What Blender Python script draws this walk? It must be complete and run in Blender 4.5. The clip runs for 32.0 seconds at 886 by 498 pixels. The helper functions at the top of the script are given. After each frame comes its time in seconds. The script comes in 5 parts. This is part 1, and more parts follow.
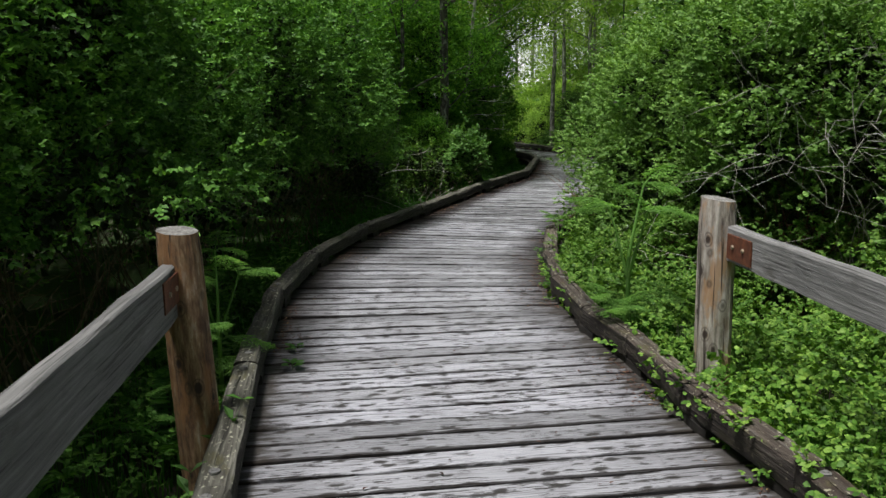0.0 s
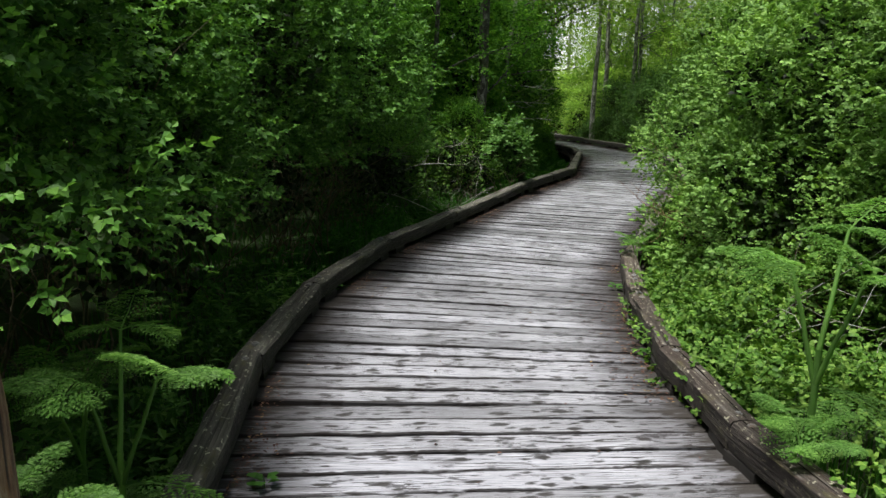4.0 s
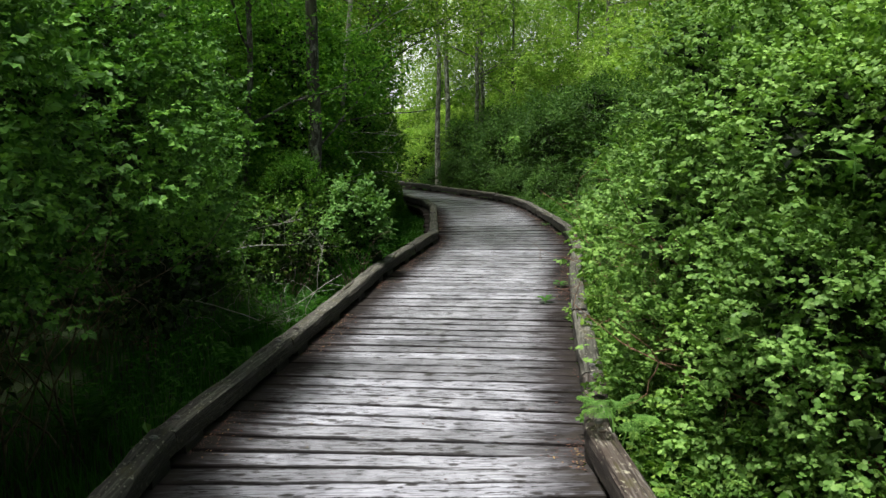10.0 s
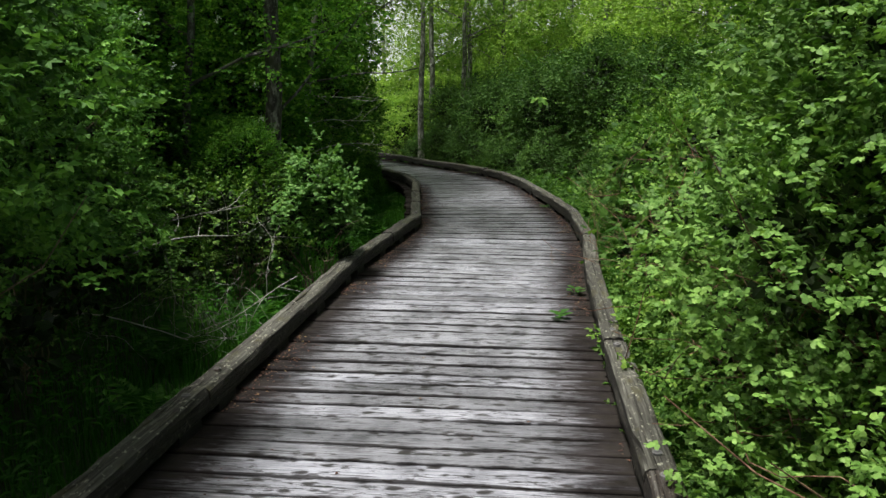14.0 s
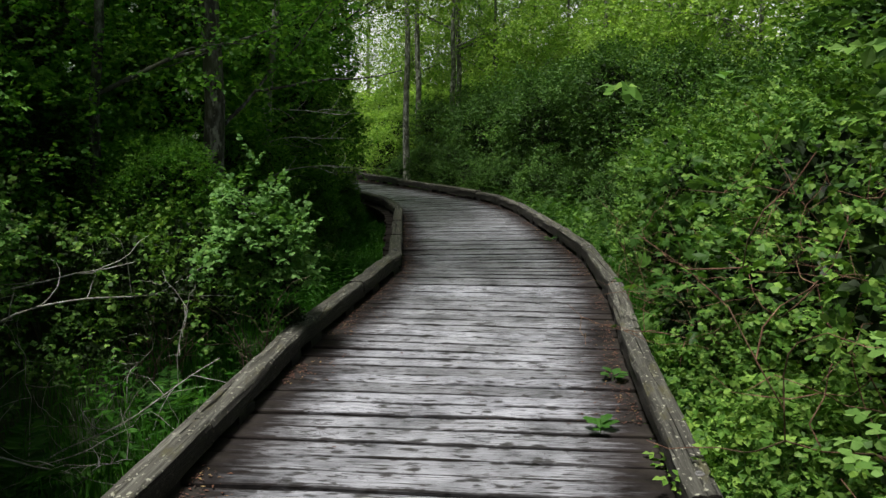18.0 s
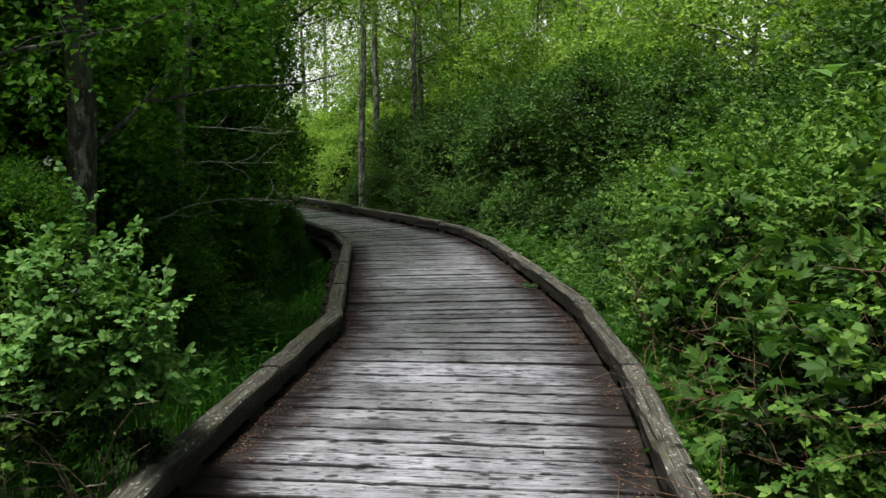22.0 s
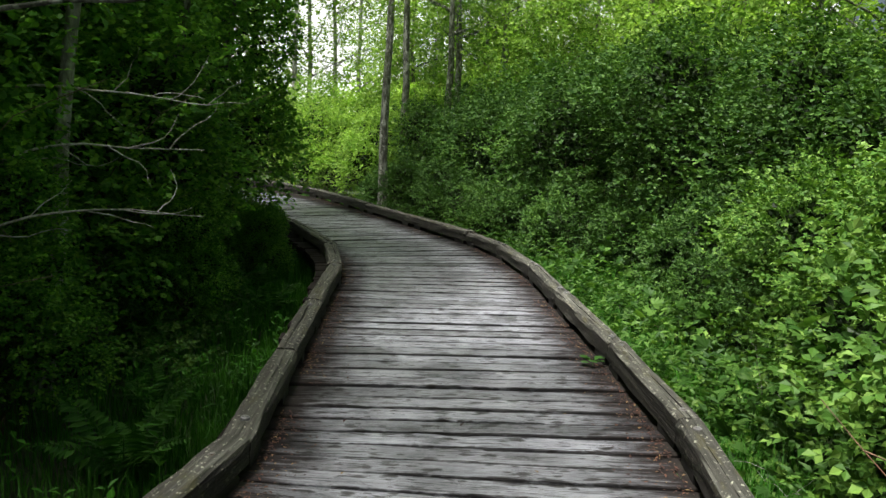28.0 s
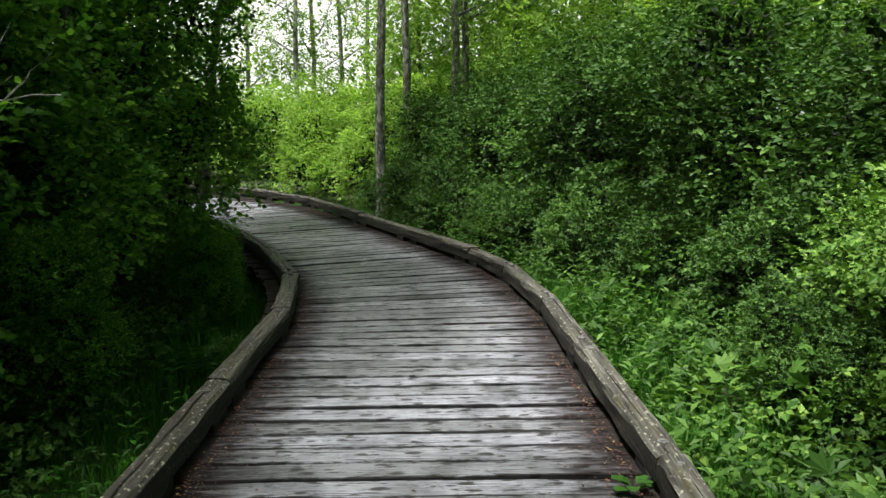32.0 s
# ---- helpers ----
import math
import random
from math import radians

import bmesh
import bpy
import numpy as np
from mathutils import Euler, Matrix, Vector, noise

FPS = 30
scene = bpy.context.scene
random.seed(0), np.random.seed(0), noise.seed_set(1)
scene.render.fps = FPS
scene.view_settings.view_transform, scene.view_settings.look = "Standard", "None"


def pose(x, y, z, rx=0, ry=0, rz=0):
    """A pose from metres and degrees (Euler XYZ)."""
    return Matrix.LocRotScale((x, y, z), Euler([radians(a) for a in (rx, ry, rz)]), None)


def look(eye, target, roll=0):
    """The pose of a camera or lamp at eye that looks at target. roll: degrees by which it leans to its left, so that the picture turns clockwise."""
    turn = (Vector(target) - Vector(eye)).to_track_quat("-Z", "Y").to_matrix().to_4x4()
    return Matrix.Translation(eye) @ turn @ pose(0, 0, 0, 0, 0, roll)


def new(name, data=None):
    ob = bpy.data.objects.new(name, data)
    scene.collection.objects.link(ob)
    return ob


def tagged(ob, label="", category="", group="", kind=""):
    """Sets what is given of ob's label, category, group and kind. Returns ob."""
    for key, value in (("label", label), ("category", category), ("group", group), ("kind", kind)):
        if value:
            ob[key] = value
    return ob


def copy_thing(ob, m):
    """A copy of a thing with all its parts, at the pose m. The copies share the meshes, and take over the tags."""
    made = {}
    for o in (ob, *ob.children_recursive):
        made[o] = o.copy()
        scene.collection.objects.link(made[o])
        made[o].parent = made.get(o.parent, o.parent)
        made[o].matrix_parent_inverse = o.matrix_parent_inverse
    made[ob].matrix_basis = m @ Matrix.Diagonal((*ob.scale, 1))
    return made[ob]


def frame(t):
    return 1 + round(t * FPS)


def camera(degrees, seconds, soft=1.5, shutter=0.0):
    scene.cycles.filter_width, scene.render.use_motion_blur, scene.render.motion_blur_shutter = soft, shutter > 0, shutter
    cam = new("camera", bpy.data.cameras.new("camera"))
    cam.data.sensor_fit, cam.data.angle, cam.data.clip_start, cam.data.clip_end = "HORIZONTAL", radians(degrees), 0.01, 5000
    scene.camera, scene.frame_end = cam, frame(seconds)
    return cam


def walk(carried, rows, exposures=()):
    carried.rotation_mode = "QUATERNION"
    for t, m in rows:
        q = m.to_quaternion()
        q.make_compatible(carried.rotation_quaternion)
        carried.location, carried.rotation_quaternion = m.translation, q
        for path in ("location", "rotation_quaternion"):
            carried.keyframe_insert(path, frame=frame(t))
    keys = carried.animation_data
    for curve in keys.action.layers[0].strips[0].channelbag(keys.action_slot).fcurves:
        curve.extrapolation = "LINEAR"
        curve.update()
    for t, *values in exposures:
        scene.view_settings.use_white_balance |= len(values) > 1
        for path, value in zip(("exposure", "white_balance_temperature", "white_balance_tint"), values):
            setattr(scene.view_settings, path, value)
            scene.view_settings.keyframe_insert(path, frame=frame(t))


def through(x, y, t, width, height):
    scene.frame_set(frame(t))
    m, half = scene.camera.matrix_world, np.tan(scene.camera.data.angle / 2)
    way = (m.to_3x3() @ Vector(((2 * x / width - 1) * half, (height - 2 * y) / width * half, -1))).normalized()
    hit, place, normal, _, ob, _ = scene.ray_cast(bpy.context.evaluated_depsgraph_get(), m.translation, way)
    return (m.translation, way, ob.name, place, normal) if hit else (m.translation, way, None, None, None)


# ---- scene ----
cam = camera(57.0, 32.0)
PATH = [
    (0, (-0.005, 0.194, 1.369), (-0.015, 2.165, 1.026), -0.8),
    (0.5, (-0.047, 0.432, 1.35), (-0.054, 2.396, 0.973), 1.5),
    (1, (-0.049, 0.756, 1.359), (-0.127, 2.72, 0.987), 3.8),
    (1.5, (-0.102, 1.019, 1.346), (-0.211, 2.976, 0.946), 4.7),
    (2, (-0.212, 1.353, 1.34), (-0.258, 3.315, 0.955), 2.5),
    (2.5, (-0.232, 1.644, 1.339), (-0.255, 3.608, 0.96), 3.1),
    (4.5, (-0.169, 2.306, 1.387), (-0.233, 4.269, 1.008), 1.0),
    (5, (-0.134, 2.6, 1.441), (-0.183, 4.566, 1.076), 1.6),
    (5.5, (-0.192, 2.882, 1.455), (-0.117, 4.847, 1.088), 0.5),
    (6, (-0.25, 3.119, 1.477), (-0.088, 5.087, 1.16), 0.6),
    (6.5, (-0.221, 3.405, 1.471), (-0.118, 5.376, 1.148), 0.7),
    (7, (-0.181, 3.667, 1.489), (-0.105, 5.638, 1.159), 1.4),
    (7.5, (-0.21, 3.941, 1.478), (-0.05, 5.905, 1.131), 0.4),
    (8, (-0.253, 4.158, 1.494), (-0.022, 6.122, 1.194), 0.1),
    (8.5, (-0.236, 4.41, 1.475), (-0.037, 6.374, 1.158), 0.6),
    (9, (-0.201, 4.668, 1.481), (0.012, 6.633, 1.174), 0.6),
    (9.5, (-0.215, 4.866, 1.488), (0.013, 6.827, 1.173), 0.9),
    (10, (-0.22, 5.056, 1.484), (0.117, 7.007, 1.2), -0.8),
    (10.5, (-0.223, 5.257, 1.488), (0.136, 7.2, 1.178), 0.5),
    (11, (-0.154, 5.502, 1.489), (0.15, 7.455, 1.186), -0.1),
    (11.5, (-0.111, 5.671, 1.49), (0.207, 7.618, 1.158), 0.1),
    (12, (-0.085, 5.921, 1.448), (0.326, 7.849, 1.108), -1.6),
    (12.5, (-0.065, 6.091, 1.455), (0.417, 8.002, 1.114), -1.7),
    (13, (-0.013, 6.311, 1.439), (0.44, 8.229, 1.097), -0.2),
    (13.5, (0.056, 6.533, 1.439), (0.462, 8.46, 1.096), -0.3),
    (14, (0.053, 6.724, 1.436), (0.431, 8.655, 1.08), 0.0),
    (14.5, (0.02, 6.942, 1.441), (0.453, 8.866, 1.108), -2.0),
    (16.5, (0.214, 7.785, 1.387), (0.697, 9.704, 1.097), -1.0),
    (17, (0.275, 8.002, 1.386), (0.783, 9.907, 1.051), -1.2),
    (17.5, (0.364, 8.252, 1.382), (0.817, 10.172, 1.052), -0.6),
    (18, (0.436, 8.487, 1.39), (0.84, 10.42, 1.075), -0.3),
    (18.5, (0.436, 8.68, 1.375), (0.874, 10.608, 1.074), -0.6),
    (19, (0.419, 8.898, 1.375), (0.916, 10.815, 1.093), -0.8),
    (19.5, (0.468, 9.1, 1.357), (0.984, 11.008, 1.054), -0.2),
    (20, (0.596, 9.327, 1.38), (1.067, 11.252, 1.112), -0.4),
    (20.5, (0.668, 9.521, 1.367), (1.151, 11.44, 1.083), 0.3),
    (21, (0.72, 9.77, 1.375), (1.258, 11.679, 1.116), -0.6),
    (21.5, (0.771, 9.968, 1.382), (1.323, 11.871, 1.109), -0.7),
    (22, (0.88, 10.216, 1.386), (1.372, 12.136, 1.12), -0.1),
    (22.5, (0.939, 10.439, 1.387), (1.387, 12.368, 1.1), 0.2),
    (23, (0.986, 10.71, 1.361), (1.482, 12.631, 1.108), -0.4),
    (23.5, (1.03, 10.929, 1.348), (1.573, 12.833, 1.068), -0.3),
    (24, (1.182, 11.202, 1.365), (1.696, 13.116, 1.09), 1.0),
    (24.5, (1.253, 11.419, 1.377), (1.726, 13.341, 1.09), 1.6),
    (26.5, (1.482, 12.168, 1.374), (1.97, 14.085, 1.077), 1.3),
    (27, (1.553, 12.401, 1.344), (2.042, 14.321, 1.07), 1.3),
    (27.5, (1.613, 12.6, 1.359), (2.077, 14.522, 1.062), 2.0),
    (28, (1.693, 12.83, 1.364), (2.088, 14.768, 1.069), 2.2),
    (28.5, (1.765, 13.051, 1.377), (2.125, 15.0, 1.106), 2.3),
    (29, (1.805, 13.285, 1.359), (2.229, 15.218, 1.074), 1.6),
    (29.5, (1.855, 13.485, 1.354), (2.283, 15.416, 1.058), 0.2),
    (30, (1.99, 13.704, 1.357), (2.332, 15.65, 1.049), 0.9),
    (30.5, (2.126, 13.924, 1.371), (2.411, 15.881, 1.073), 1.8),
    (31, (2.197, 14.157, 1.364), (2.5, 16.111, 1.066), 0.7),
    (31.5, (2.261, 14.353, 1.361), (2.601, 16.301, 1.058), -0.4),
    (32, (2.395, 14.575, 1.347), (2.711, 16.525, 1.039), -0.5),
]
walk(cam, [(t, look(eye, target, roll)) for t, eye, target, roll in PATH], exposures=[(0, 0.24), (3, 0.45), (6, 0.75), (12, 0.56), (18, 0.22), (22, 0.38), (26, 0.82), (29, 0.96), (32, 0.96)])

# ---- world, sun ----
world = bpy.data.worlds.new("world")
scene.world = world
world.use_nodes = True
wn = world.node_tree
sky = wn.nodes.new("ShaderNodeTexSky")
sky.sky_type, sky.sun_disc = "NISHITA", False
sky.sun_elevation, sky.sun_rotation = radians(72), radians(-130)
sky.air_density, sky.dust_density, sky.ozone_density = 1.0, 6.0, 0.3
wn.nodes["Background"].inputs["Strength"].default_value = 0.05
wn.links.new(sky.outputs[0], wn.nodes["Background"].inputs["Color"])

sun = new("sun", bpy.data.lights.new("sun", "SUN"))
sun.data.energy, sun.data.angle, sun.data.color = 4.6, radians(13), (1.0, 0.985, 0.94)
sun.matrix_world = look((-9, 4.5, 36), (0, 12, 0))

# ---- materials ----


def material(name):
    m = bpy.data.materials.new(name)
    m.use_nodes = True
    return m, m.node_tree, m.node_tree.nodes["Principled BSDF"]


def node(tree, kind, **values):
    n = tree.nodes.new(kind)
    for key, value in values.items():
        n.inputs[key.replace("_", " ")].default_value = value
    return n


def ramp(tree, source, stops):
    n = tree.nodes.new("ShaderNodeValToRGB")
    e = n.color_ramp.elements
    while len(e) < len(stops):
        e.new(0.5)
    for el, (at, col) in zip(e, stops):
        el.position, el.color = at, (*col, 1) if len(col) == 3 else col
    tree.links.new(source, n.inputs[0])
    return n.outputs[0]


def grey(v):
    return (v, v, v)


def noise_at(tree, vector, scale, detail=4.0, rough=0.55):
    n = node(tree, "ShaderNodeTexNoise", Scale=scale, Detail=detail, Roughness=rough)
    tree.links.new(vector, n.inputs["Vector"])
    return n.outputs["Fac"]


def stretched(tree, scale, random_shift=True):
    """Object coordinates, scaled per axis, shifted by a random amount per object."""
    tc = tree.nodes.new("ShaderNodeTexCoord")
    mp = tree.nodes.new("ShaderNodeMapping")
    mp.inputs["Scale"].default_value = scale
    tree.links.new(tc.outputs["Object"], mp.inputs["Vector"])
    if not random_shift:
        return mp.outputs[0]
    info = tree.nodes.new("ShaderNodeObjectInfo")
    mul = tree.nodes.new("ShaderNodeMath")
    mul.operation = "MULTIPLY"
    mul.inputs[1].default_value = 71.0
    tree.links.new(info.outputs["Random"], mul.inputs[0])
    add = tree.nodes.new("ShaderNodeVectorMath")
    add.operation = "ADD"
    tree.links.new(mp.outputs[0], add.inputs[0])
    tree.links.new(mul.outputs[0], add.inputs[1])
    return add.outputs[0]


def mix(tree, fac, a, b, blend="MIX"):
    n = tree.nodes.new("ShaderNodeMix")
    n.data_type, n.blend_type = "RGBA", blend
    for socket, value in ((n.inputs[0], fac), (n.inputs[6], a), (n.inputs[7], b)):
        if isinstance(value, (int, float)):
            socket.default_value = value
        elif isinstance(value, tuple):
            socket.default_value = (*value, 1)
        else:
            tree.links.new(value, socket)
    return n.outputs[2]


def bump(tree, bsdf, height, strength, distance):
    b = node(tree, "ShaderNodeBump", Strength=strength, Distance=distance)
    tree.links.new(height, b.inputs["Height"])
    tree.links.new(b.outputs[0], bsdf.inputs["Normal"])


def wood(name, dark, mid, light, stain, lichen=None, rough=0.75, amount=0.5, spec=0.4, relief=0.006, shaded_sides=False):
    """Weathered timber with grain along the local x axis; on request silvered on top, its sides browned by damp and
    painted shade.
    """
    m, t, p = material(name)
    grain = noise_at(t, stretched(t, (2.2, 60, 60)), 1.0, 6.0, 0.65)
    col = ramp(t, grain, [(0.30, dark), (0.52, mid), (0.72, light)])
    info = t.nodes.new("ShaderNodeObjectInfo")
    tone = ramp(t, info.outputs["Random"], [(0.0, grey(0.62)), (0.5, grey(0.95)), (1.0, grey(1.2))])
    col = mix(t, 1.0, col, tone, "MULTIPLY")
    blot = noise_at(t, stretched(t, (5.0, 18, 18)), 1.0, 5.0, 0.6)
    col = mix(t, ramp(t, blot, [(amount, grey(0)), (amount + 0.14, grey(0.85))]), col, stain)
    wide = noise_at(t, stretched(t, (1.3, 2.2, 2.2)), 1.0, 3.0)
    col = mix(t, ramp(t, wide, [(0.35, grey(0.55)), (0.62, grey(0.0))]), col, tuple(0.55 * v for v in mid))
    cracks = noise_at(t, stretched(t, (1.4, 95, 95)), 1.0, 3.0, 0.5)
    col = mix(t, ramp(t, cracks, [(0.58, grey(0)), (0.65, grey(0.8))]), col, tuple(0.5 * v for v in dark))
    if lichen:
        spots = noise_at(t, stretched(t, (38, 55, 55)), 1.0, 4.0, 0.6)
        col = mix(t, ramp(t, spots, [(0.60, grey(0)), (0.65, grey(0.85))]), col, lichen)
        moss = noise_at(t, stretched(t, (5, 14, 14)), 1.0, 4.0, 0.6)
        col = mix(t, ramp(t, moss, [(0.56, grey(0)), (0.66, grey(0.6))]), col, (0.075, 0.07, 0.028))
    if shaded_sides:
        # by facing: sides darkened for damp and for shade painted into the colour
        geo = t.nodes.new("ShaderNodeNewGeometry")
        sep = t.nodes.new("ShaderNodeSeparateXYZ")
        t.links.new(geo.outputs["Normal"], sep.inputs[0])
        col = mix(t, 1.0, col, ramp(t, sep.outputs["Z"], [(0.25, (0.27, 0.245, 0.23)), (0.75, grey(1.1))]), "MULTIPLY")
    t.links.new(col, p.inputs["Base Color"])
    p.inputs["Roughness"].default_value = rough
    p.inputs["Specular IOR Level"].default_value = spec
    bump(t, p, grain, 0.7, relief)
    return m


def leaf(name, deep, mid, fresh, through=0.24, patch=1.2):
    m, t, p = material(name)
    geo = t.nodes.new("ShaderNodeNewGeometry")
    col = ramp(t, geo.outputs["Random Per Island"], [(0.0, deep), (0.5, mid), (0.88, fresh), (1.0, tuple(1.25 * v for v in fresh))])
    big = noise_at(t, stretched(t, (patch, patch, patch)), 1.0, 2.0)
    col = mix(t, 1.0, col, ramp(t, big, [(0.32, (0.6, 0.62, 0.58)), (0.52, grey(0.95)), (0.7, (1.2, 1.15, 1.0))]), "MULTIPLY")
    t.links.new(col, p.inputs["Base Color"])
    p.inputs["Roughness"].default_value = 0.5
    p.inputs["Specular IOR Level"].default_value = 0.16
    tr = t.nodes.new("ShaderNodeBsdfTranslucent")
    t.links.new(mix(t, 1.0, col, (1.2, 1.3, 0.6), "MULTIPLY"), tr.inputs["Color"])
    mx = t.nodes.new("ShaderNodeMixShader")
    mx.inputs[0].default_value = through
    t.links.new(p.outputs[0], mx.inputs[1])
    t.links.new(tr.outputs[0], mx.inputs[2])
    t.links.new(mx.outputs[0], t.nodes["Material Output"].inputs["Surface"])
    return m


def bark(name, dark, mid, light, scale=9.0, pale=0.6):
    m, t, p = material(name)
    v = stretched(t, (scale, scale, scale * 0.35))
    n1 = noise_at(t, v, 1.0, 6.0, 0.65)
    col = ramp(t, n1, [(0.35, dark), (0.5, mid), (pale, light)])
    spots = noise_at(t, stretched(t, (14, 14, 7)), 1.0, 5.0, 0.65)
    col = mix(t, ramp(t, spots, [(0.57, grey(0)), (0.62, grey(0.8))]), col, tuple(min(1.5 * v, 0.5) for v in light))
    moss = noise_at(t, stretched(t, (3, 3, 1.2)), 1.0, 4.0)
    col = mix(t, ramp(t, moss, [(0.52, grey(0)), (0.66, grey(0.6))]), col, (0.06, 0.075, 0.03))
    t.links.new(col, p.inputs["Base Color"])
    p.inputs["Roughness"].default_value = 0.9
    bump(t, p, n1, 0.7, 0.02)
    return m


def spots_2d(t, scale, warp_scale, warp_size, stops):
    """Scattered dark knots, ragged by a warp, as a mask."""
    cell = node(t, "ShaderNodeTexVoronoi", Scale=1.0, Randomness=1.0)
    cell.voronoi_dimensions = "2D"
    warp = t.nodes.new("ShaderNodeVectorMath")
    warp.operation = "ADD"
    t.links.new(stretched(t, scale), warp.inputs[0])
    t.links.new(mix(t, 1.0, noise_at(t, stretched(t, warp_scale), 1.0, 4.0, 0.6), grey(warp_size), "MULTIPLY"), warp.inputs[1])
    t.links.new(warp.outputs[0], cell.inputs["Vector"])
    return ramp(t, cell.outputs["Distance"], stops)


def plank_wood():
    """Silver-grey deck boards with dark knots, dirt along the joints, and ends darkened by damp and painted kerb shade.
    """
    m, t, p = material("deck_board_wood")
    grain = noise_at(t, stretched(t, (3.0, 130, 130)), 1.0, 5.0, 0.7)
    col = ramp(t, grain, [(0.30, (0.13, 0.131, 0.145)), (0.45, (0.26, 0.263, 0.29)), (0.62, (0.40, 0.408, 0.45))])
    info = t.nodes.new("ShaderNodeObjectInfo")
    col = mix(t, 1.0, col, ramp(t, info.outputs["Random"], [(0.0, grey(0.62)), (0.5, grey(0.98)), (1.0, (1.22, 1.22, 1.25))]), "MULTIPLY")
    wide = noise_at(t, stretched(t, (3.2, 10, 10)), 1.0, 5.0, 0.7)
    col = mix(t, ramp(t, wide, [(0.32, grey(0.7)), (0.43, grey(0.0))]), col, (0.095, 0.092, 0.10))
    smudge = noise_at(t, stretched(t, (8.0, 24, 24)), 1.0, 5.0, 0.7)
    col = mix(t, ramp(t, smudge, [(0.58, grey(0)), (0.62, grey(0.85))]), col, (0.042, 0.04, 0.044))
    knots = spots_2d(t, (3.6, 8.0, 1.0), (14, 50, 50), 0.35, [(0.07, grey(0.98)), (0.10, grey(0.8)), (0.14, grey(0.0))])
    col = mix(t, knots, col, (0.035, 0.032, 0.033))
    pits = spots_2d(t, (5.0, 13.0, 1.0), (22, 70, 70), 0.4, [(0.07, grey(0.95)), (0.13, grey(0.0))])
    col = mix(t, pits, col, (0.03, 0.028, 0.028))
    cracks = noise_at(t, stretched(t, (3.0, 110, 60)), 1.0, 2.0, 0.5)
    col = mix(t, ramp(t, cracks, [(0.61, grey(0)), (0.63, grey(0.95))]), col, (0.025, 0.023, 0.022))
    dashes = noise_at(t, stretched(t, (11, 75, 75)), 1.0, 4.0, 0.6)
    col = mix(t, ramp(t, dashes, [(0.62, grey(0)), (0.64, grey(0.9))]), col, (0.032, 0.028, 0.027))
    tc = t.nodes.new("ShaderNodeTexCoord")
    sep = t.nodes.new("ShaderNodeSeparateXYZ")
    t.links.new(tc.outputs["Object"], sep.inputs[0])

    def spread(axis, size, scale):
        ab = t.nodes.new("ShaderNodeMath")
        ab.operation = "ABSOLUTE"
        t.links.new(sep.outputs[axis], ab.inputs[0])
        wob = t.nodes.new("ShaderNodeMath")
        wob.operation, wob.inputs[1].default_value = "MULTIPLY_ADD", size
        t.links.new(noise_at(t, stretched(t, scale), 1.0, 5.0, 0.65), wob.inputs[0])
        t.links.new(ab.outputs[0], wob.inputs[2])
        half = t.nodes.new("ShaderNodeMath")
        half.operation, half.inputs[1].default_value = "MULTIPLY", 0.5
        t.links.new(wob.outputs[0], half.inputs[0])
        return half.outputs[0]

    edge = ramp(t, spread("Y", 0.05, (7, 22, 22)), [(0.0425, grey(0)), (0.047, grey(0.9))])
    col = mix(t, edge, col, (0.018, 0.016, 0.015))
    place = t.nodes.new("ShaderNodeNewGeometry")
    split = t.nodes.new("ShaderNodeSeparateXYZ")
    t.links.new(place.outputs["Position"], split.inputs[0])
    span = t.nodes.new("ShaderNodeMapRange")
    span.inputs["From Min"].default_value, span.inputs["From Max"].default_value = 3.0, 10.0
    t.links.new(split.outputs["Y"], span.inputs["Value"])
    # ends darken towards the kerbs: damp, litter stain and painted kerb shade
    damp_shade = ramp(t, spread("X", 0.6, (4.0, 26, 26)), [(0.42, grey(0)), (0.50, grey(0.65)), (0.55, grey(0.97))])
    damp_shade = mix(t, 1.0, damp_shade, ramp(t, span.outputs[0], [(0.0, grey(0.35)), (1.0, grey(1.0))]), "MULTIPLY")
    col = mix(t, damp_shade, col, (0.023, 0.019, 0.018))
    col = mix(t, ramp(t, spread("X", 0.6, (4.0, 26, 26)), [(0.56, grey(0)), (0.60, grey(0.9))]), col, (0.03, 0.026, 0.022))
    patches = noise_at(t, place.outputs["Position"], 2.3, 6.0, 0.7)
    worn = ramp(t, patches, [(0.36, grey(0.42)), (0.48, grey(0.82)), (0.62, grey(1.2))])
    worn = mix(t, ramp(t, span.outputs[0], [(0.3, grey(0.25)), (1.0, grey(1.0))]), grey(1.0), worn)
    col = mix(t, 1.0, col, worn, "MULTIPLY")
    t.links.new(col, p.inputs["Base Color"])
    matt = mix(t, 1.0, edge, damp_shade, "LIGHTEN")  # the darkened joints and ends have no sheen
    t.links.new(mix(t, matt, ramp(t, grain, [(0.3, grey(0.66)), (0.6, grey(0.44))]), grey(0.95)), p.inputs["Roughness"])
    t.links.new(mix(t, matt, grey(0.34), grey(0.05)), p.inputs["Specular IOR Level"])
    bump(t, p, grain, 0.4, 0.005)
    return m


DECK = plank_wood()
BEAM = wood("kerb_wood", (0.018, 0.016, 0.013), (0.085, 0.082, 0.068), (0.235, 0.232, 0.20), (0.026, 0.022, 0.019), lichen=(0.42, 0.42, 0.33), amount=0.55, relief=0.02, shaded_sides=True)
BEAM_DARK = wood("dark_kerb_wood", (0.016, 0.011, 0.009), (0.07, 0.055, 0.045), (0.25, 0.24, 0.22), (0.03, 0.016, 0.012), lichen=(0.36, 0.35, 0.26), amount=0.5, relief=0.03, shaded_sides=True)
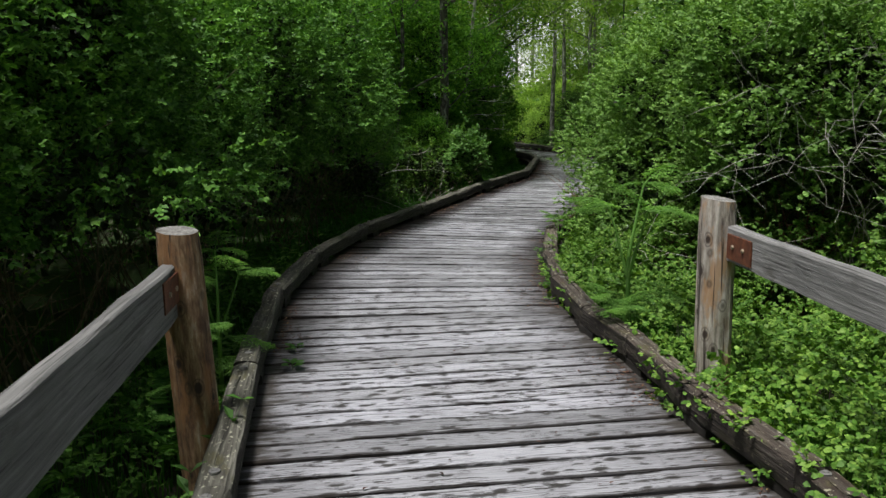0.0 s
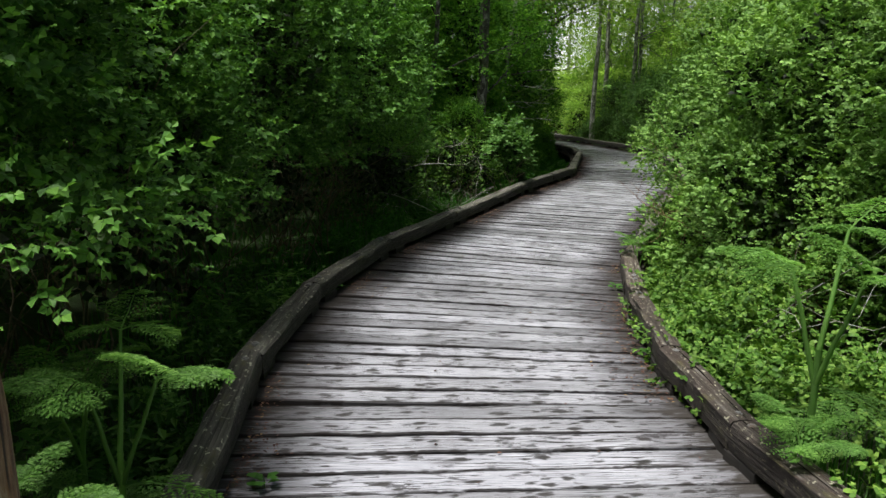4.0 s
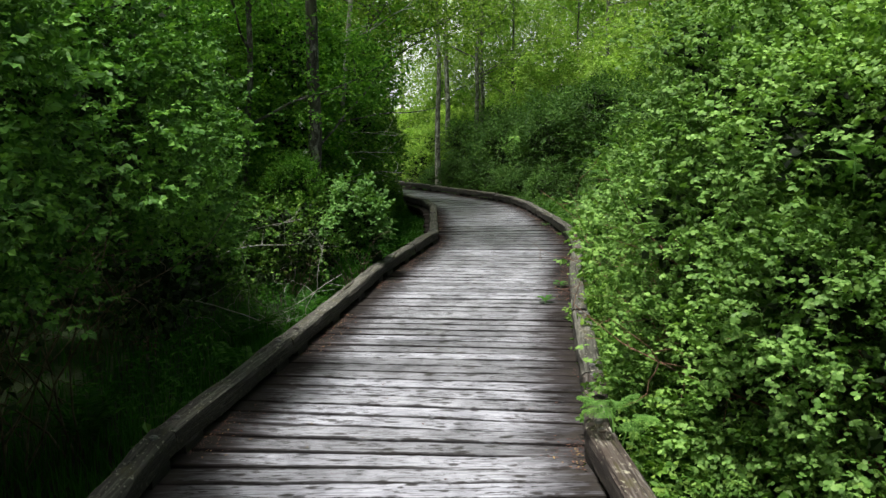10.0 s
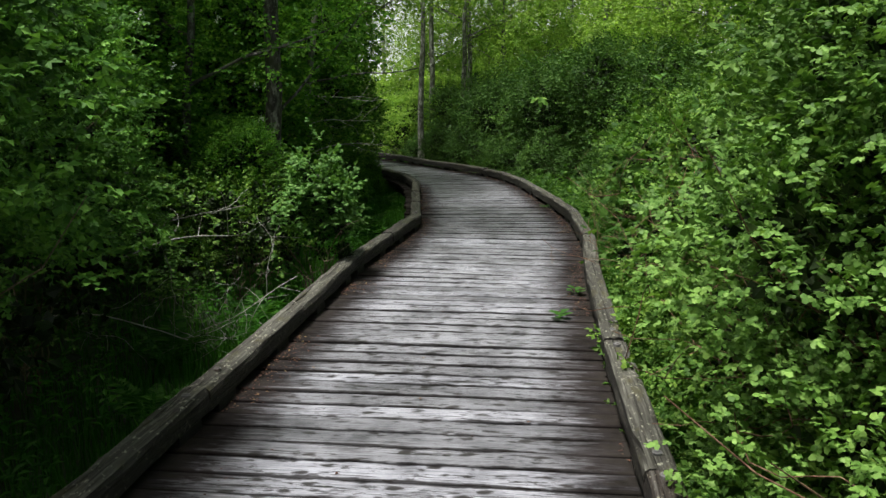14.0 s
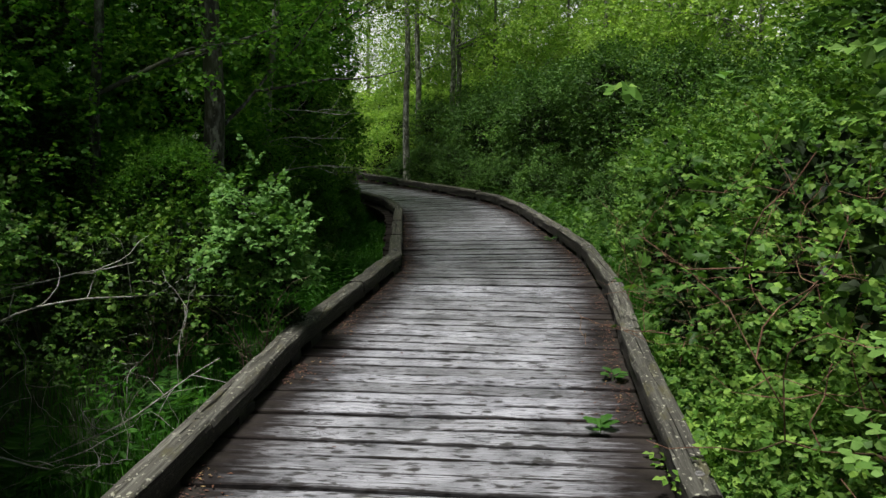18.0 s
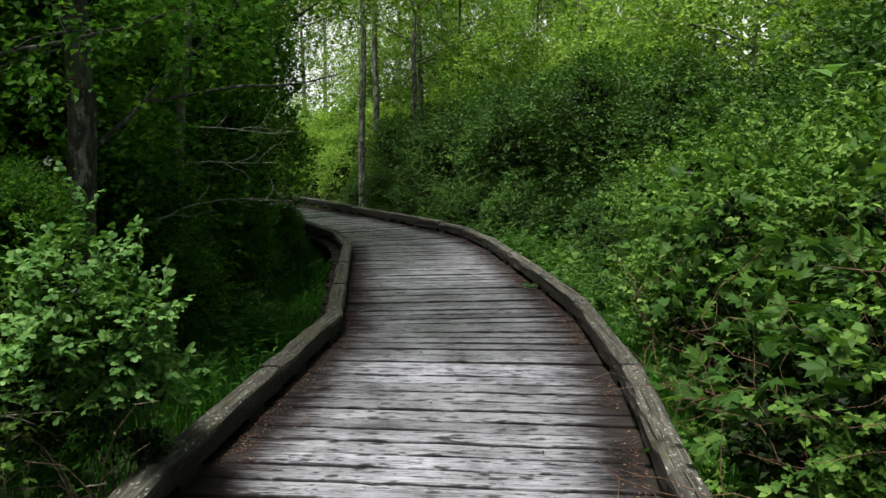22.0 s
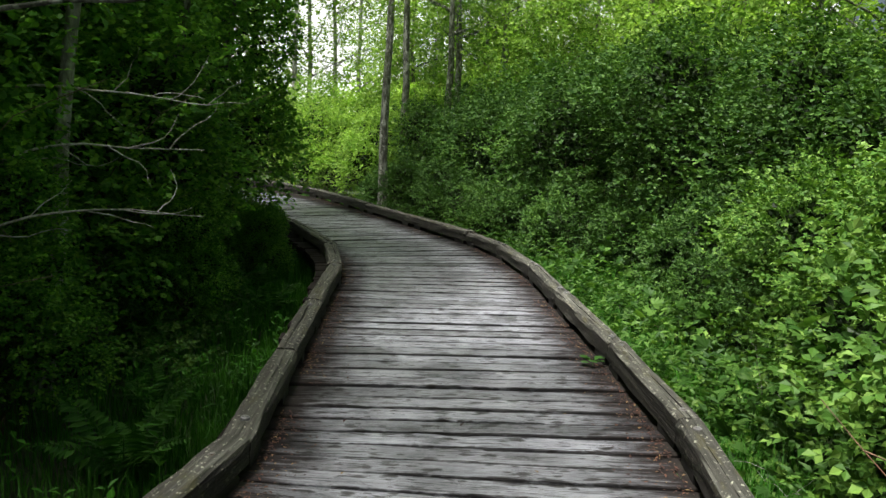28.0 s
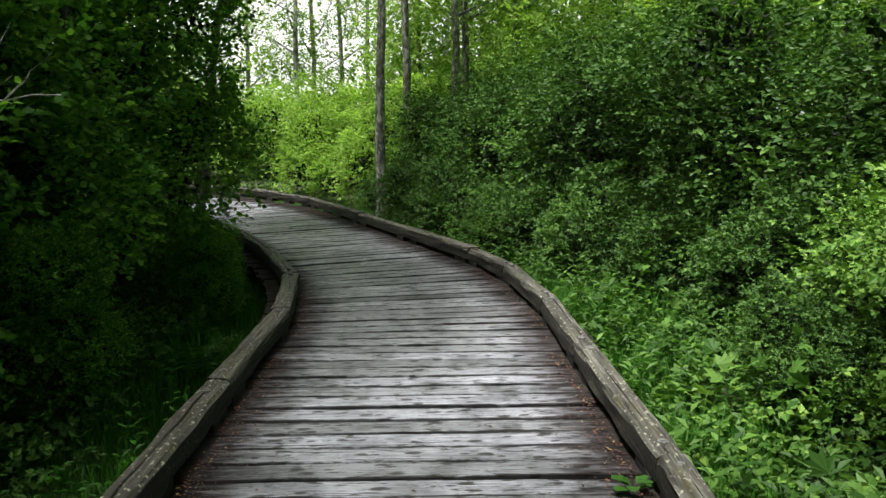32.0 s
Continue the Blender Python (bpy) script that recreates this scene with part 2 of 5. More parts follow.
RAIL = wood("rail_wood", (0.08, 0.079, 0.079), (0.20, 0.199, 0.20), (0.36, 0.358, 0.36), (0.07, 0.065, 0.06), amount=0.58, relief=0.012)


def post_wood(name, stops, blotch, amount, fresh):
    """Peeled log with broken pale streaks, dark checks and ringed knots."""
    m, t, p = material(name)
    g = noise_at(t, stretched(t, (5, 30, 30)), 1.0, 6.0, 0.72)
    col = ramp(t, g, stops)
    blot = noise_at(t, stretched(t, (5, 9, 9)), 1.0, 6.0, 0.65)
    col = mix(t, ramp(t, blot, [(amount, grey(0)), (amount + 0.12, grey(0.85))]), col, blotch)
    peel = noise_at(t, stretched(t, (2.6, 9, 9)), 1.0, 5.0, 0.7)
    col = mix(t, ramp(t, peel, [(0.50, grey(0)), (0.58, grey(0.75))]), col, fresh)
    check = noise_at(t, stretched(t, (1.6, 42, 42)), 1.0, 2.0, 0.5)
    col = mix(t, ramp(t, check, [(0.60, grey(0)), (0.64, grey(0.9))]), col, (0.02, 0.013, 0.01))
    knot = node(t, "ShaderNodeTexVoronoi", Scale=1.0, Randomness=1.0)
    t.links.new(stretched(t, (7.0, 11, 11)), knot.inputs["Vector"])
    col = mix(t, ramp(t, knot.outputs["Distance"], [(0.14, grey(0.95)), (0.21, grey(0.1)), (0.25, grey(0.6)), (0.30, grey(0.0))]), col, (0.025, 0.014, 0.01))
    t.links.new(col, p.inputs["Base Color"])
    p.inputs["Roughness"].default_value = 0.82
    bump(t, p, g, 1.0, 0.02)
    return m


POST = post_wood("post_wood", [(0.34, (0.05, 0.028, 0.015)), (0.46, (0.15, 0.085, 0.045)), (0.57, (0.28, 0.18, 0.10)), (0.68, (0.45, 0.37, 0.28))], (0.07, 0.032, 0.018), 0.53, (0.26, 0.125, 0.05))
POST_PALE = post_wood("pale_post_wood", [(0.34, (0.12, 0.10, 0.085)), (0.46, (0.30, 0.265, 0.23)), (0.57, (0.44, 0.405, 0.365)), (0.68, (0.60, 0.57, 0.53))], (0.17, 0.12, 0.085), 0.58, (0.42, 0.25, 0.13))
END_GRAIN = wood("end_grain_wood", (0.08, 0.078, 0.075), (0.24, 0.235, 0.225), (0.42, 0.41, 0.39), (0.06, 0.055, 0.05))
# near-black so the deck gaps stay dark: under-deck shade in the colour
SUB = wood("shaded_joist_wood", (0.010, 0.009, 0.008), (0.022, 0.019, 0.017), (0.04, 0.035, 0.031), (0.009, 0.008, 0.007))
BARK = bark("grey_bark", (0.045, 0.045, 0.034), (0.125, 0.128, 0.10), (0.33, 0.33, 0.29), 22)
BARK_DARK = bark("dark_bark", (0.018, 0.015, 0.012), (0.05, 0.046, 0.04), (0.20, 0.195, 0.18), 20, 0.66)
BARK_PALE = bark("pale_bark", (0.09, 0.085, 0.075), (0.30, 0.29, 0.26), (0.50, 0.49, 0.45), 16, pale=0.58)
TWIG = bark("twig_bark", (0.05, 0.035, 0.022), (0.12, 0.085, 0.055), (0.2, 0.16, 0.11), 30)
DEAD = bark("dead_twig_bark", (0.16, 0.145, 0.13), (0.32, 0.30, 0.275), (0.48, 0.46, 0.42), 30)
CANE = bark("red_cane_bark", (0.055, 0.024, 0.015), (0.135, 0.062, 0.037), (0.24, 0.14, 0.09), 30)
LEAF_RIGHT = leaf("rose_leaf", (0.078, 0.172, 0.033), (0.14, 0.272, 0.06), (0.21, 0.36, 0.093))
LEAF_LEFT = leaf("snowberry_leaf", (0.042, 0.118, 0.02), (0.086, 0.215, 0.036), (0.15, 0.315, 0.058))
LEAF_BROAD = leaf("salmonberry_leaf", (0.0468, 0.117, 0.0187), (0.0936, 0.205, 0.0328), (0.169, 0.29, 0.0562))
LEAF_ELDER = leaf("elder_leaf", (0.07, 0.17, 0.04), (0.12, 0.26, 0.065), (0.19, 0.35, 0.10), 0.3)
LEAF_HEDGE = leaf("hedge_leaf", (0.027, 0.074, 0.016), (0.057, 0.13, 0.027), (0.10, 0.195, 0.043))
# raised brightness: sunlight of the glade is partly put into this leaf colour
LEAF_SUN = leaf("sunlit_leaf", (0.14, 0.26, 0.05), (0.235, 0.39, 0.085), (0.33, 0.48, 0.125), 0.5)
LEAF_HERB = leaf("herb_leaf", (0.029, 0.083, 0.014), (0.057, 0.136, 0.025), (0.105, 0.21, 0.044), 0.35)
LEAF_CROWN = leaf("alder_leaf", (0.069, 0.149, 0.0207), (0.127, 0.241, 0.0299), (0.207, 0.333, 0.046), 0.5, 0.6)
LEAF_SHADE = leaf("shade_leaf", (0.052, 0.156, 0.0234), (0.117, 0.286, 0.0442), (0.221, 0.429, 0.0715), 0.5)
# near-black leaf: the shade inside the bushes is put into its colour
LEAF_INNER_SHADE = leaf("inner_shade_leaf", (0.010, 0.02, 0.006), (0.015, 0.03, 0.008), (0.024, 0.046, 0.011), 0.03)
GRASS = leaf("grass_blade", (0.025, 0.104, 0.009), (0.0469, 0.171, 0.015), (0.075, 0.225, 0.03), 0.4)
FEATHER = leaf("feathery_leaf", (0.085, 0.20, 0.04), (0.13, 0.28, 0.062), (0.19, 0.36, 0.095), 0.4)
FERN = leaf("fern_leaf", (0.026, 0.09, 0.0154), (0.0488, 0.143, 0.0245), (0.078, 0.195, 0.035), 0.4)


def ground_material():
    m, t, p = material("damp_soil")
    n = noise_at(t, stretched(t, (1.4, 1.4, 1.4), False), 1.0, 8.0, 0.65)
    f = noise_at(t, stretched(t, (16, 16, 16), False), 1.0, 6.0, 0.65)
    col = ramp(t, n, [(0.35, (0.028, 0.022, 0.014)), (0.52, (0.03, 0.055, 0.012)), (0.7, (0.045, 0.095, 0.018))])
    col = mix(t, 0.7, col, ramp(t, f, [(0.3, grey(0.45)), (0.7, grey(1.3))]), "MULTIPLY")
    t.links.new(col, p.inputs["Base Color"])
    p.inputs["Roughness"].default_value = 0.95
    bump(t, p, f, 0.8, 0.04)
    return m


SOIL = ground_material()


def rust():
    m, t, p = material("rusty_steel")
    n = noise_at(t, stretched(t, (25, 25, 25)), 1.0, 6.0, 0.6)
    t.links.new(ramp(t, n, [(0.3, (0.06, 0.02, 0.011)), (0.55, (0.13, 0.042, 0.02)), (0.75, (0.22, 0.08, 0.035))]), p.inputs["Base Color"])
    p.inputs["Roughness"].default_value, p.inputs["Metallic"].default_value = 0.75, 0.25
    bump(t, p, n, 0.4, 0.002)
    return m


RUST = rust()
BOLT_GREY = wood("galvanised_metal", (0.10, 0.10, 0.10), (0.2, 0.2, 0.2), (0.32, 0.32, 0.32), (0.09, 0.06, 0.04), rough=0.5)
BOLT = wood("bolt_metal", (0.2, 0.15, 0.1), (0.35, 0.28, 0.2), (0.5, 0.42, 0.32), (0.15, 0.1, 0.07), rough=0.45)

# ---- mesh tools ----


def mesh_np(name, verts, faces):
    """A mesh from arrays of vertices (n x 3) and faces (m x k)."""
    me = bpy.data.meshes.new(name)
    n, k = faces.shape
    me.vertices.add(len(verts))
    me.vertices.foreach_set("co", np.ascontiguousarray(verts, np.float32).ravel())
    me.loops.add(n * k)
    me.loops.foreach_set("vertex_index", np.ascontiguousarray(faces, np.int32).ravel())
    me.polygons.add(n)
    me.polygons.foreach_set("loop_start", np.arange(0, n * k, k, dtype=np.int32))
    me.polygons.foreach_set("use_smooth", np.zeros(n, bool))
    me.update(calc_edges=True)
    return me


def link(name, me, mat, parent=None, label="", smooth=False):
    ob = new(name, me)
    if mat and not me.materials:
        me.materials.append(mat)
    if parent:
        ob.parent = parent
    if label:
        ob["label"] = label
    if smooth:
        me.polygons.foreach_set("use_smooth", np.ones(len(me.polygons), bool))
    return ob


def unit(v):
    return v / np.maximum(np.linalg.norm(v, axis=-1, keepdims=True), 1e-9)


def tubes(paths, sides=6):
    """Joined tapering tubes. paths: list of (points n x 3, radii n)."""
    vs, fs, base = [], [], 0
    ang = np.linspace(0, 2 * np.pi, sides, endpoint=False)
    for pts, rad in paths:
        pts, rad = np.asarray(pts, float), np.asarray(rad, float)
        d = unit(np.gradient(pts, axis=0))
        ref = np.array([1.0, 0, 0]) if abs(d[0, 0]) < 0.8 else np.array([0, 1.0, 0])
        u = unit(np.cross(d, ref))
        w = np.cross(d, u)
        ring = pts[:, None] + rad[:, None, None] * (np.cos(ang)[None, :, None] * u[:, None] + np.sin(ang)[None, :, None] * w[:, None])
        n = len(pts)
        vs.append(ring.reshape(-1, 3))
        i, j = np.meshgrid(np.arange(n - 1), np.arange(sides), indexing="ij")
        a, b = i * sides + j, i * sides + (j + 1) % sides
        fs.append(np.stack([a, b, b + sides, a + sides], -1).reshape(-1, 4) + base)
        base += n * sides
    return np.concatenate(vs), np.concatenate(fs)


def wander(rng, start, way, length, steps, bend=0.12, lift=0.0):
    """A crooked line from start."""
    pts, p, d = [np.array(start, float)], np.array(start, float), unit(np.array(way, float))
    for _ in range(steps):
        d = unit(d + rng.normal(0, bend, 3) + (0, 0, lift))
        p = p + d * length / steps
        pts.append(p)
    return np.array(pts)


def leaf_faces(pos, way, up, size, wide=0.36, fold=0.12, kind="simple"):
    """Leaves of one kind. simple: a folded pointed leaf. blunt: a cupped one with a rounded tip. triple, rose: three small pointed or rounded leaflets. lobed: one broad leaf of five lobes."""
    side = unit(np.cross(way, up))
    nrm = np.cross(side, way)
    s = size[:, None]
    n = len(pos)
    if kind in ("triple", "rose"):
        vs, fs = [], []
        for k, a in enumerate((0.0, 0.95, -0.95)):
            d = unit(way * math.cos(a) + side * math.sin(a) - nrm * (0.15 if k else 0.0))
            p = pos + way * s * (0.30 if k == 0 else 0.12)
            v, f = leaf_faces(p, d, nrm, size * (0.70 if k == 0 else 0.58), wide, fold, "blunt" if kind == "rose" else "simple")
            vs.append(v)
            fs.append(f + k * len(v))
        return np.concatenate(vs), np.concatenate(fs)
    if kind == "lobed":
        half = [(0.30, 0.02), (0.54, 0.28), (0.27, 0.40), (0.46, 0.76), (0.16, 0.66)]
        ring = half + [(0.0, 1.0)] + [(-a, b) for a, b in half[::-1]]
        v = np.stack([pos] + [pos + side * s * a + way * s * b - nrm * s * (0.5 * a * a + 0.12 * b * b) for a, b in ring], 1)
        f = np.array([[0, k + 1, k] for k in range(1, len(ring))])
        return v.reshape(-1, 3), (np.arange(n)[:, None, None] * (len(ring) + 1) + f).reshape(-1, 3)
    if kind == "simple":
        v = np.stack([
            pos,
            pos + way * s * 0.54 + side * s * wide + nrm * s * fold,
            pos + way * s - nrm * s * 0.12,
            pos + way * s * 0.54 - side * s * wide + nrm * s * fold,
        ], 1)
        f = np.array([[0, 2, 1], [0, 3, 2]])
        return v.reshape(-1, 3), (np.arange(n)[:, None, None] * 4 + f).reshape(-1, 3)
    v = np.stack([
        pos,
        pos + way * s * 0.42 + side * s * wide + nrm * s * fold,
        pos + way * s * 0.42 - side * s * wide + nrm * s * fold,
        pos + way * s * 0.95 + side * s * wide * 0.5 - nrm * s * 0.05,
        pos + way * s * 0.95 - side * s * wide * 0.5 - nrm * s * 0.08,
    ], 1)
    f = np.array([[0, 2, 1], [1, 2, 4], [1, 4, 3]])
    return v.reshape(-1, 3), (np.arange(n)[:, None, None] * 5 + f).reshape(-1, 3)


def sprigs(rng, pos, way, length, leaves, size, wide=0.36, droop=0.25, kind="simple"):
    """Leafy shoots: leaves set left and right along each shoot."""
    n = len(pos)
    side = unit(np.cross(way, rng.normal(0, 0.35, (n, 3)) + (0, 0, 1)))
    up = np.cross(side, way)
    out = []
    for k in range(leaves):
        f = (k + 0.6) / leaves
        sign = 1 if k % 2 else -1
        last = k == leaves - 1
        p = pos + way * (length * f)[:, None] - up * (length * droop * f * f)[:, None]
        d = (way * (1.0 if last else 0.6) + side * (0 if last else sign * 0.8) + rng.normal(0, 0.28, (n, 3)) - (0, 0, droop)) * (1, 1, 0.6)
        d = unit(d)
        u = unit(up * 0.4 + rng.normal(0, 0.55, (n, 3)) + (0, 0, 0.7))
        out.append(leaf_faces(p, d, u, size * rng.uniform(0.65, 1.2, n), wide, 0.12, kind))
    vs, fs, base = [], [], 0
    for v, f in out:
        vs.append(v)
        fs.append(f + base)
        base += len(v)
    return np.concatenate(vs), np.concatenate(fs)


def cloud(rng, lumps, count, depth=0.25, low=-0.6, up=0.35, gap=-0.12):
    """Places and ways for shoots in the outer layers of a heap of lumps (x, y, z, radius, height ratio)."""
    lumps = np.array(lumps, float)
    area = lumps[:, 3] ** 2
    pick = rng.choice(len(lumps), count * 3, p=area / area.sum())
    L = lumps[pick]
    d = unit(rng.normal(0, 1, (count * 3, 3)))
    d[:, 2] = np.where(d[:, 2] < low, -d[:, 2], d[:, 2])
    wob = np.array([noise.noise(Vector(x)) for x in (d * 2.3 + L[:, :3] * 1.7)])
    fine = np.array([noise.noise(Vector(x)) for x in (d * 6.1 + L[:, :3])])
    r = L[:, 3] * (1 + 0.30 * wob + 0.30 * fine - depth * rng.exponential(0.6, count * 3))
    p = L[:, :3] + d * r[:, None] * np.stack([np.ones(count * 3), np.ones(count * 3), L[:, 4]], -1)
    inside = np.zeros(count * 3, bool)
    for k, l in enumerate(lumps):
        q = (p - l[:3]) / (l[3] * np.array([1, 1, l[4]]))
        inside |= (np.linalg.norm(q, axis=1) < 0.62) & (pick != k)
    keep = (~inside) & (p[:, 2] > 0.03) & (fine > gap) & (wob > gap - 0.2)
    p, d = p[keep][:count], d[keep][:count]
    way = unit(d * 0.7 + rng.normal(0, 0.55, p.shape) + (0, 0, up))
    return p, way


def heap(rng, radius, height, number, spread=0.6):
    """Lumps that fill a bushy outline on the ground."""
    out = [(0, 0, height * 0.45, radius * 0.8, height * 0.5 / (radius * 0.8))]
    for k in range(number):
        a = 2 * math.pi * k / number + rng.uniform(-0.4, 0.4)
        z = height * rng.uniform(0.22, 0.82)
        w = radius * spread * (1.1 - 0.45 * z / height)
        out.append((w * math.cos(a), w * math.sin(a), z, radius * rng.uniform(0.34, 0.55), rng.uniform(0.75, 1.1)))
    return out


def shrub(seed, radius, height, shoots, leaves, size, leaf_mat, stem_mat, label, lumps=10, wide=0.36, length=0.16, spread=0.6, up=0.35, depth=0.25, category="shrub", group="", name="shrub", stems=16, kind="simple", gap=-0.12, thick=0.008, foot=0.0):
    """A bush on many stems with a ragged coat of leafy shoots. Base at its origin."""
    rng = np.random.default_rng(seed)
    thing = tagged(new(name), label, category, group)
    hp = heap(rng, radius, height, lumps, spread)
    pos, way = cloud(rng, hp, shoots, depth=depth, up=up, gap=gap)
    pos, way = pos[pos[:, 2] > foot], way[pos[:, 2] > foot]
    v, f = sprigs(rng, pos, way, rng.uniform(0.7, 1.3, len(pos)) * length, leaves, np.full(len(pos), size), wide, 0.25, kind)
    link("foliage", mesh_np("foliage", v, f), leaf_mat, thing)
    # added inner leaves whose near-black colour paints the deep shade of the bush
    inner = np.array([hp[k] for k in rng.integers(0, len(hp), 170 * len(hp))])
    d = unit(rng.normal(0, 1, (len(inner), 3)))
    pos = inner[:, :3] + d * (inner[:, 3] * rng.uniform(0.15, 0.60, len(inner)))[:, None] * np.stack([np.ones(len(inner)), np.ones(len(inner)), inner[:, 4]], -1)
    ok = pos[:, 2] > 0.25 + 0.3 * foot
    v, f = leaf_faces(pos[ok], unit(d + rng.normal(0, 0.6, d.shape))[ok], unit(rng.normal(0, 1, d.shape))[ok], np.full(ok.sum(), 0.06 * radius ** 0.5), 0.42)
    link("inner_foliage", mesh_np("inner_foliage", v, f), LEAF_INNER_SHADE, thing, "inner leaves coloured near-black to give deep shade")
    for k in range(stems):
        paths = []
        l = hp[k % len(hp)]
        a = rng.uniform(0, 2 * math.pi)
        root = np.array([0.25 * radius * math.cos(a), 0.25 * radius * math.sin(a), -0.05])
        goal = np.array(l[:3]) + rng.normal(0, 0.15 * radius, 3)
        line = wander(rng, root, (goal - root) + np.array([0, 0, 0.3]), np.linalg.norm(goal - root) * 0.88, 7, 0.2)
        paths.append((line, np.linspace(thick, 0.0016, 8)))
        for j in (3, 4, 5):
            br = wander(rng, line[j], rng.normal(0, 1, 3) * (1, 1, 0.5) + (0, 0, 0.35), radius * 0.3, 5, 0.35)
            paths.append((br, np.linspace(0.0035, 0.0015, 6)))
        v, f = tubes(paths, 5)
        link("stem", mesh_np("stem", v, f), stem_mat, thing, smooth=True)
    return thing


def put(thing, places, group=""):
    """Set a thing at the first place (x, y, z, scale, turn) and copies of it at the others."""
    first = None
    for x, y, z, s, turn in places:
        m = pose(x, y, z, 0, 0, turn) @ Matrix.Scale(s, 4)
        if first is None:
            first = thing
        else:
            copy_thing(thing, m)
        if group:
            thing["group"] = group
    x, y, z, s, turn = places[0]
    thing.matrix_basis = pose(x, y, z, 0, 0, turn) @ Matrix.Scale(s, 4)


# ---- the line of the boardwalk ----
LEFT = [(-0.35, -6), (-0.42, -3), (-0.55, 0), (-0.62, 1.5), (-0.72, 2.7), (-0.93, 4.04), (-1.13, 5.7), (-1.11, 7.1), (-0.82, 8.8), (-0.30, 10.4), (0.62, 13.35), (1.60, 15.9), (2.0, 18.4), (2.25, 19.9), (2.29, 21.2), (2.04, 22.6), (1.70, 23.9), (1.15, 25.3), (0.45, 27.0), (-0.6, 28.7), (-2.2, 30.6), (-4.4, 32.2), (-7.5, 33.6)]
RIGHT = [(1.42, -6), (1.38, -3), (1.30, 0), (1.25, 1.6), (1.16, 2.8), (1.00, 3.6), (0.93, 4.36), (0.80, 5.04), (0.74, 5.97), (0.80, 7.03), (0.86, 7.5), (1.0, 8.45), (1.27, 9.25), (1.74, 10.8), (2.39, 12.8), (2.90, 14.2), (3.38, 15.95), (3.58, 17.2), (3.77, 18.7), (3.93, 19.9), (3.97, 21.2), (3.85, 22.1), (3.44, 23.7), (3.00, 25.5), (2.36, 27.9), (1.28, 30.0), (-0.6, 32.0), (-3.4, 34.2), (-7.0, 35.6)]


def along(points, step=0.02):
    """A smooth line through points, in even steps."""
    p = np.array(points, float)
    s = np.r_[0, np.cumsum(np.linalg.norm(np.diff(p, axis=0), axis=1))]
    q = np.arange(0, s[-1], step)
    line = np.stack([np.interp(q, s, p[:, k]) for k in (0, 1)], 1)
    w = np.hanning(61)
    w /= w.sum()
    pad = np.concatenate([2 * line[:1] - line[30:0:-1], line, 2 * line[-1:] - line[-2:-32:-1]])
    return np.stack([np.convolve(pad[:, k], w, "valid") for k in (0, 1)], 1)


def middle():
    """The centre line, half way between the kerbs."""
    l, r = along(LEFT), along(RIGHT)
    pairs = []
    for p in l[::15]:
        q = r[np.argmin(np.linalg.norm(r - p, axis=1))]
        pairs.append((p + q) / 2)
    m = np.array(pairs)
    m = m[np.r_[True, np.linalg.norm(np.diff(m, axis=0), axis=1) > 0.05]]
    return along(m)


CENTRE = middle()
GROUND = -0.34


def kerb_x(points, y):
    p = np.array(points)
    return float(np.interp(y, p[:, 1], p[:, 0]))


# ---- ground ----


def ground_height(x, y):
    n = noise.noise(Vector((x * 0.35, y * 0.35, 0))) * 0.10 + noise.noise(Vector((x * 1.7, y * 1.7, 5))) * 0.03
    return GROUND + n


def build_ground():
    xs = np.r_[-400, -150, -60, -30, np.arange(-16, 20.1, 0.4), 34, 70, 160, 400]
    ys = np.r_[-400, -150, -60, -25, np.arange(-8, 40.1, 0.4), 60, 120, 220, 400]
    v = np.array([(x, y, ground_height(x, y)) for y in ys for x in xs])
    nx = len(xs)
    i, j = np.meshgrid(np.arange(len(ys) - 1), np.arange(nx - 1), indexing="ij")
    a = i * nx + j
    f = np.stack([a, a + 1, a + nx + 1, a + nx], -1).reshape(-1, 4)
    tagged(link("ground", mesh_np("ground", v, f), SOIL, smooth=True), "damp dark forest soil with moss and grass", "ground", kind="structure")


build_ground()

# ---- boardwalk ----


def board(name, length, width, height, parent, mat, rng, taper=0.0, rough=0.004, cuts=6, bevel=0.008, sag=0.0):
    """A worn timber with softened upper edges, along x, its top at z = 0."""
    xs = np.linspace(-length / 2, length / 2, cuts)
    v = []
    for x in xs:
        w0 = -width / 2 + rng.normal(0, rough) + taper * x
        w1 = width / 2 + rng.normal(0, rough) - taper * x
        t = rng.normal(0, rough * 0.6)
        for y, z in ((w0, -height), (w0, t - bevel), (w0 + bevel, t), (w1 - bevel, t), (w1, t - bevel), (w1, -height)):
            v.append((x, y, z))
    f = []
    for k in range(cuts - 1):
        for j in range(6):
            a, b = k * 6 + j, k * 6 + (j + 1) % 6
            f.append((a, b, b + 6, a + 6))
    e = (cuts - 1) * 6
    f += [(0, 3, 4, 5), (0, 1, 2, 3), (e + 3, e, e + 5, e + 4), (e + 1, e, e + 3, e + 2)]
    return link(name, mesh_np(name, np.array(v), np.array(f)), mat, parent)


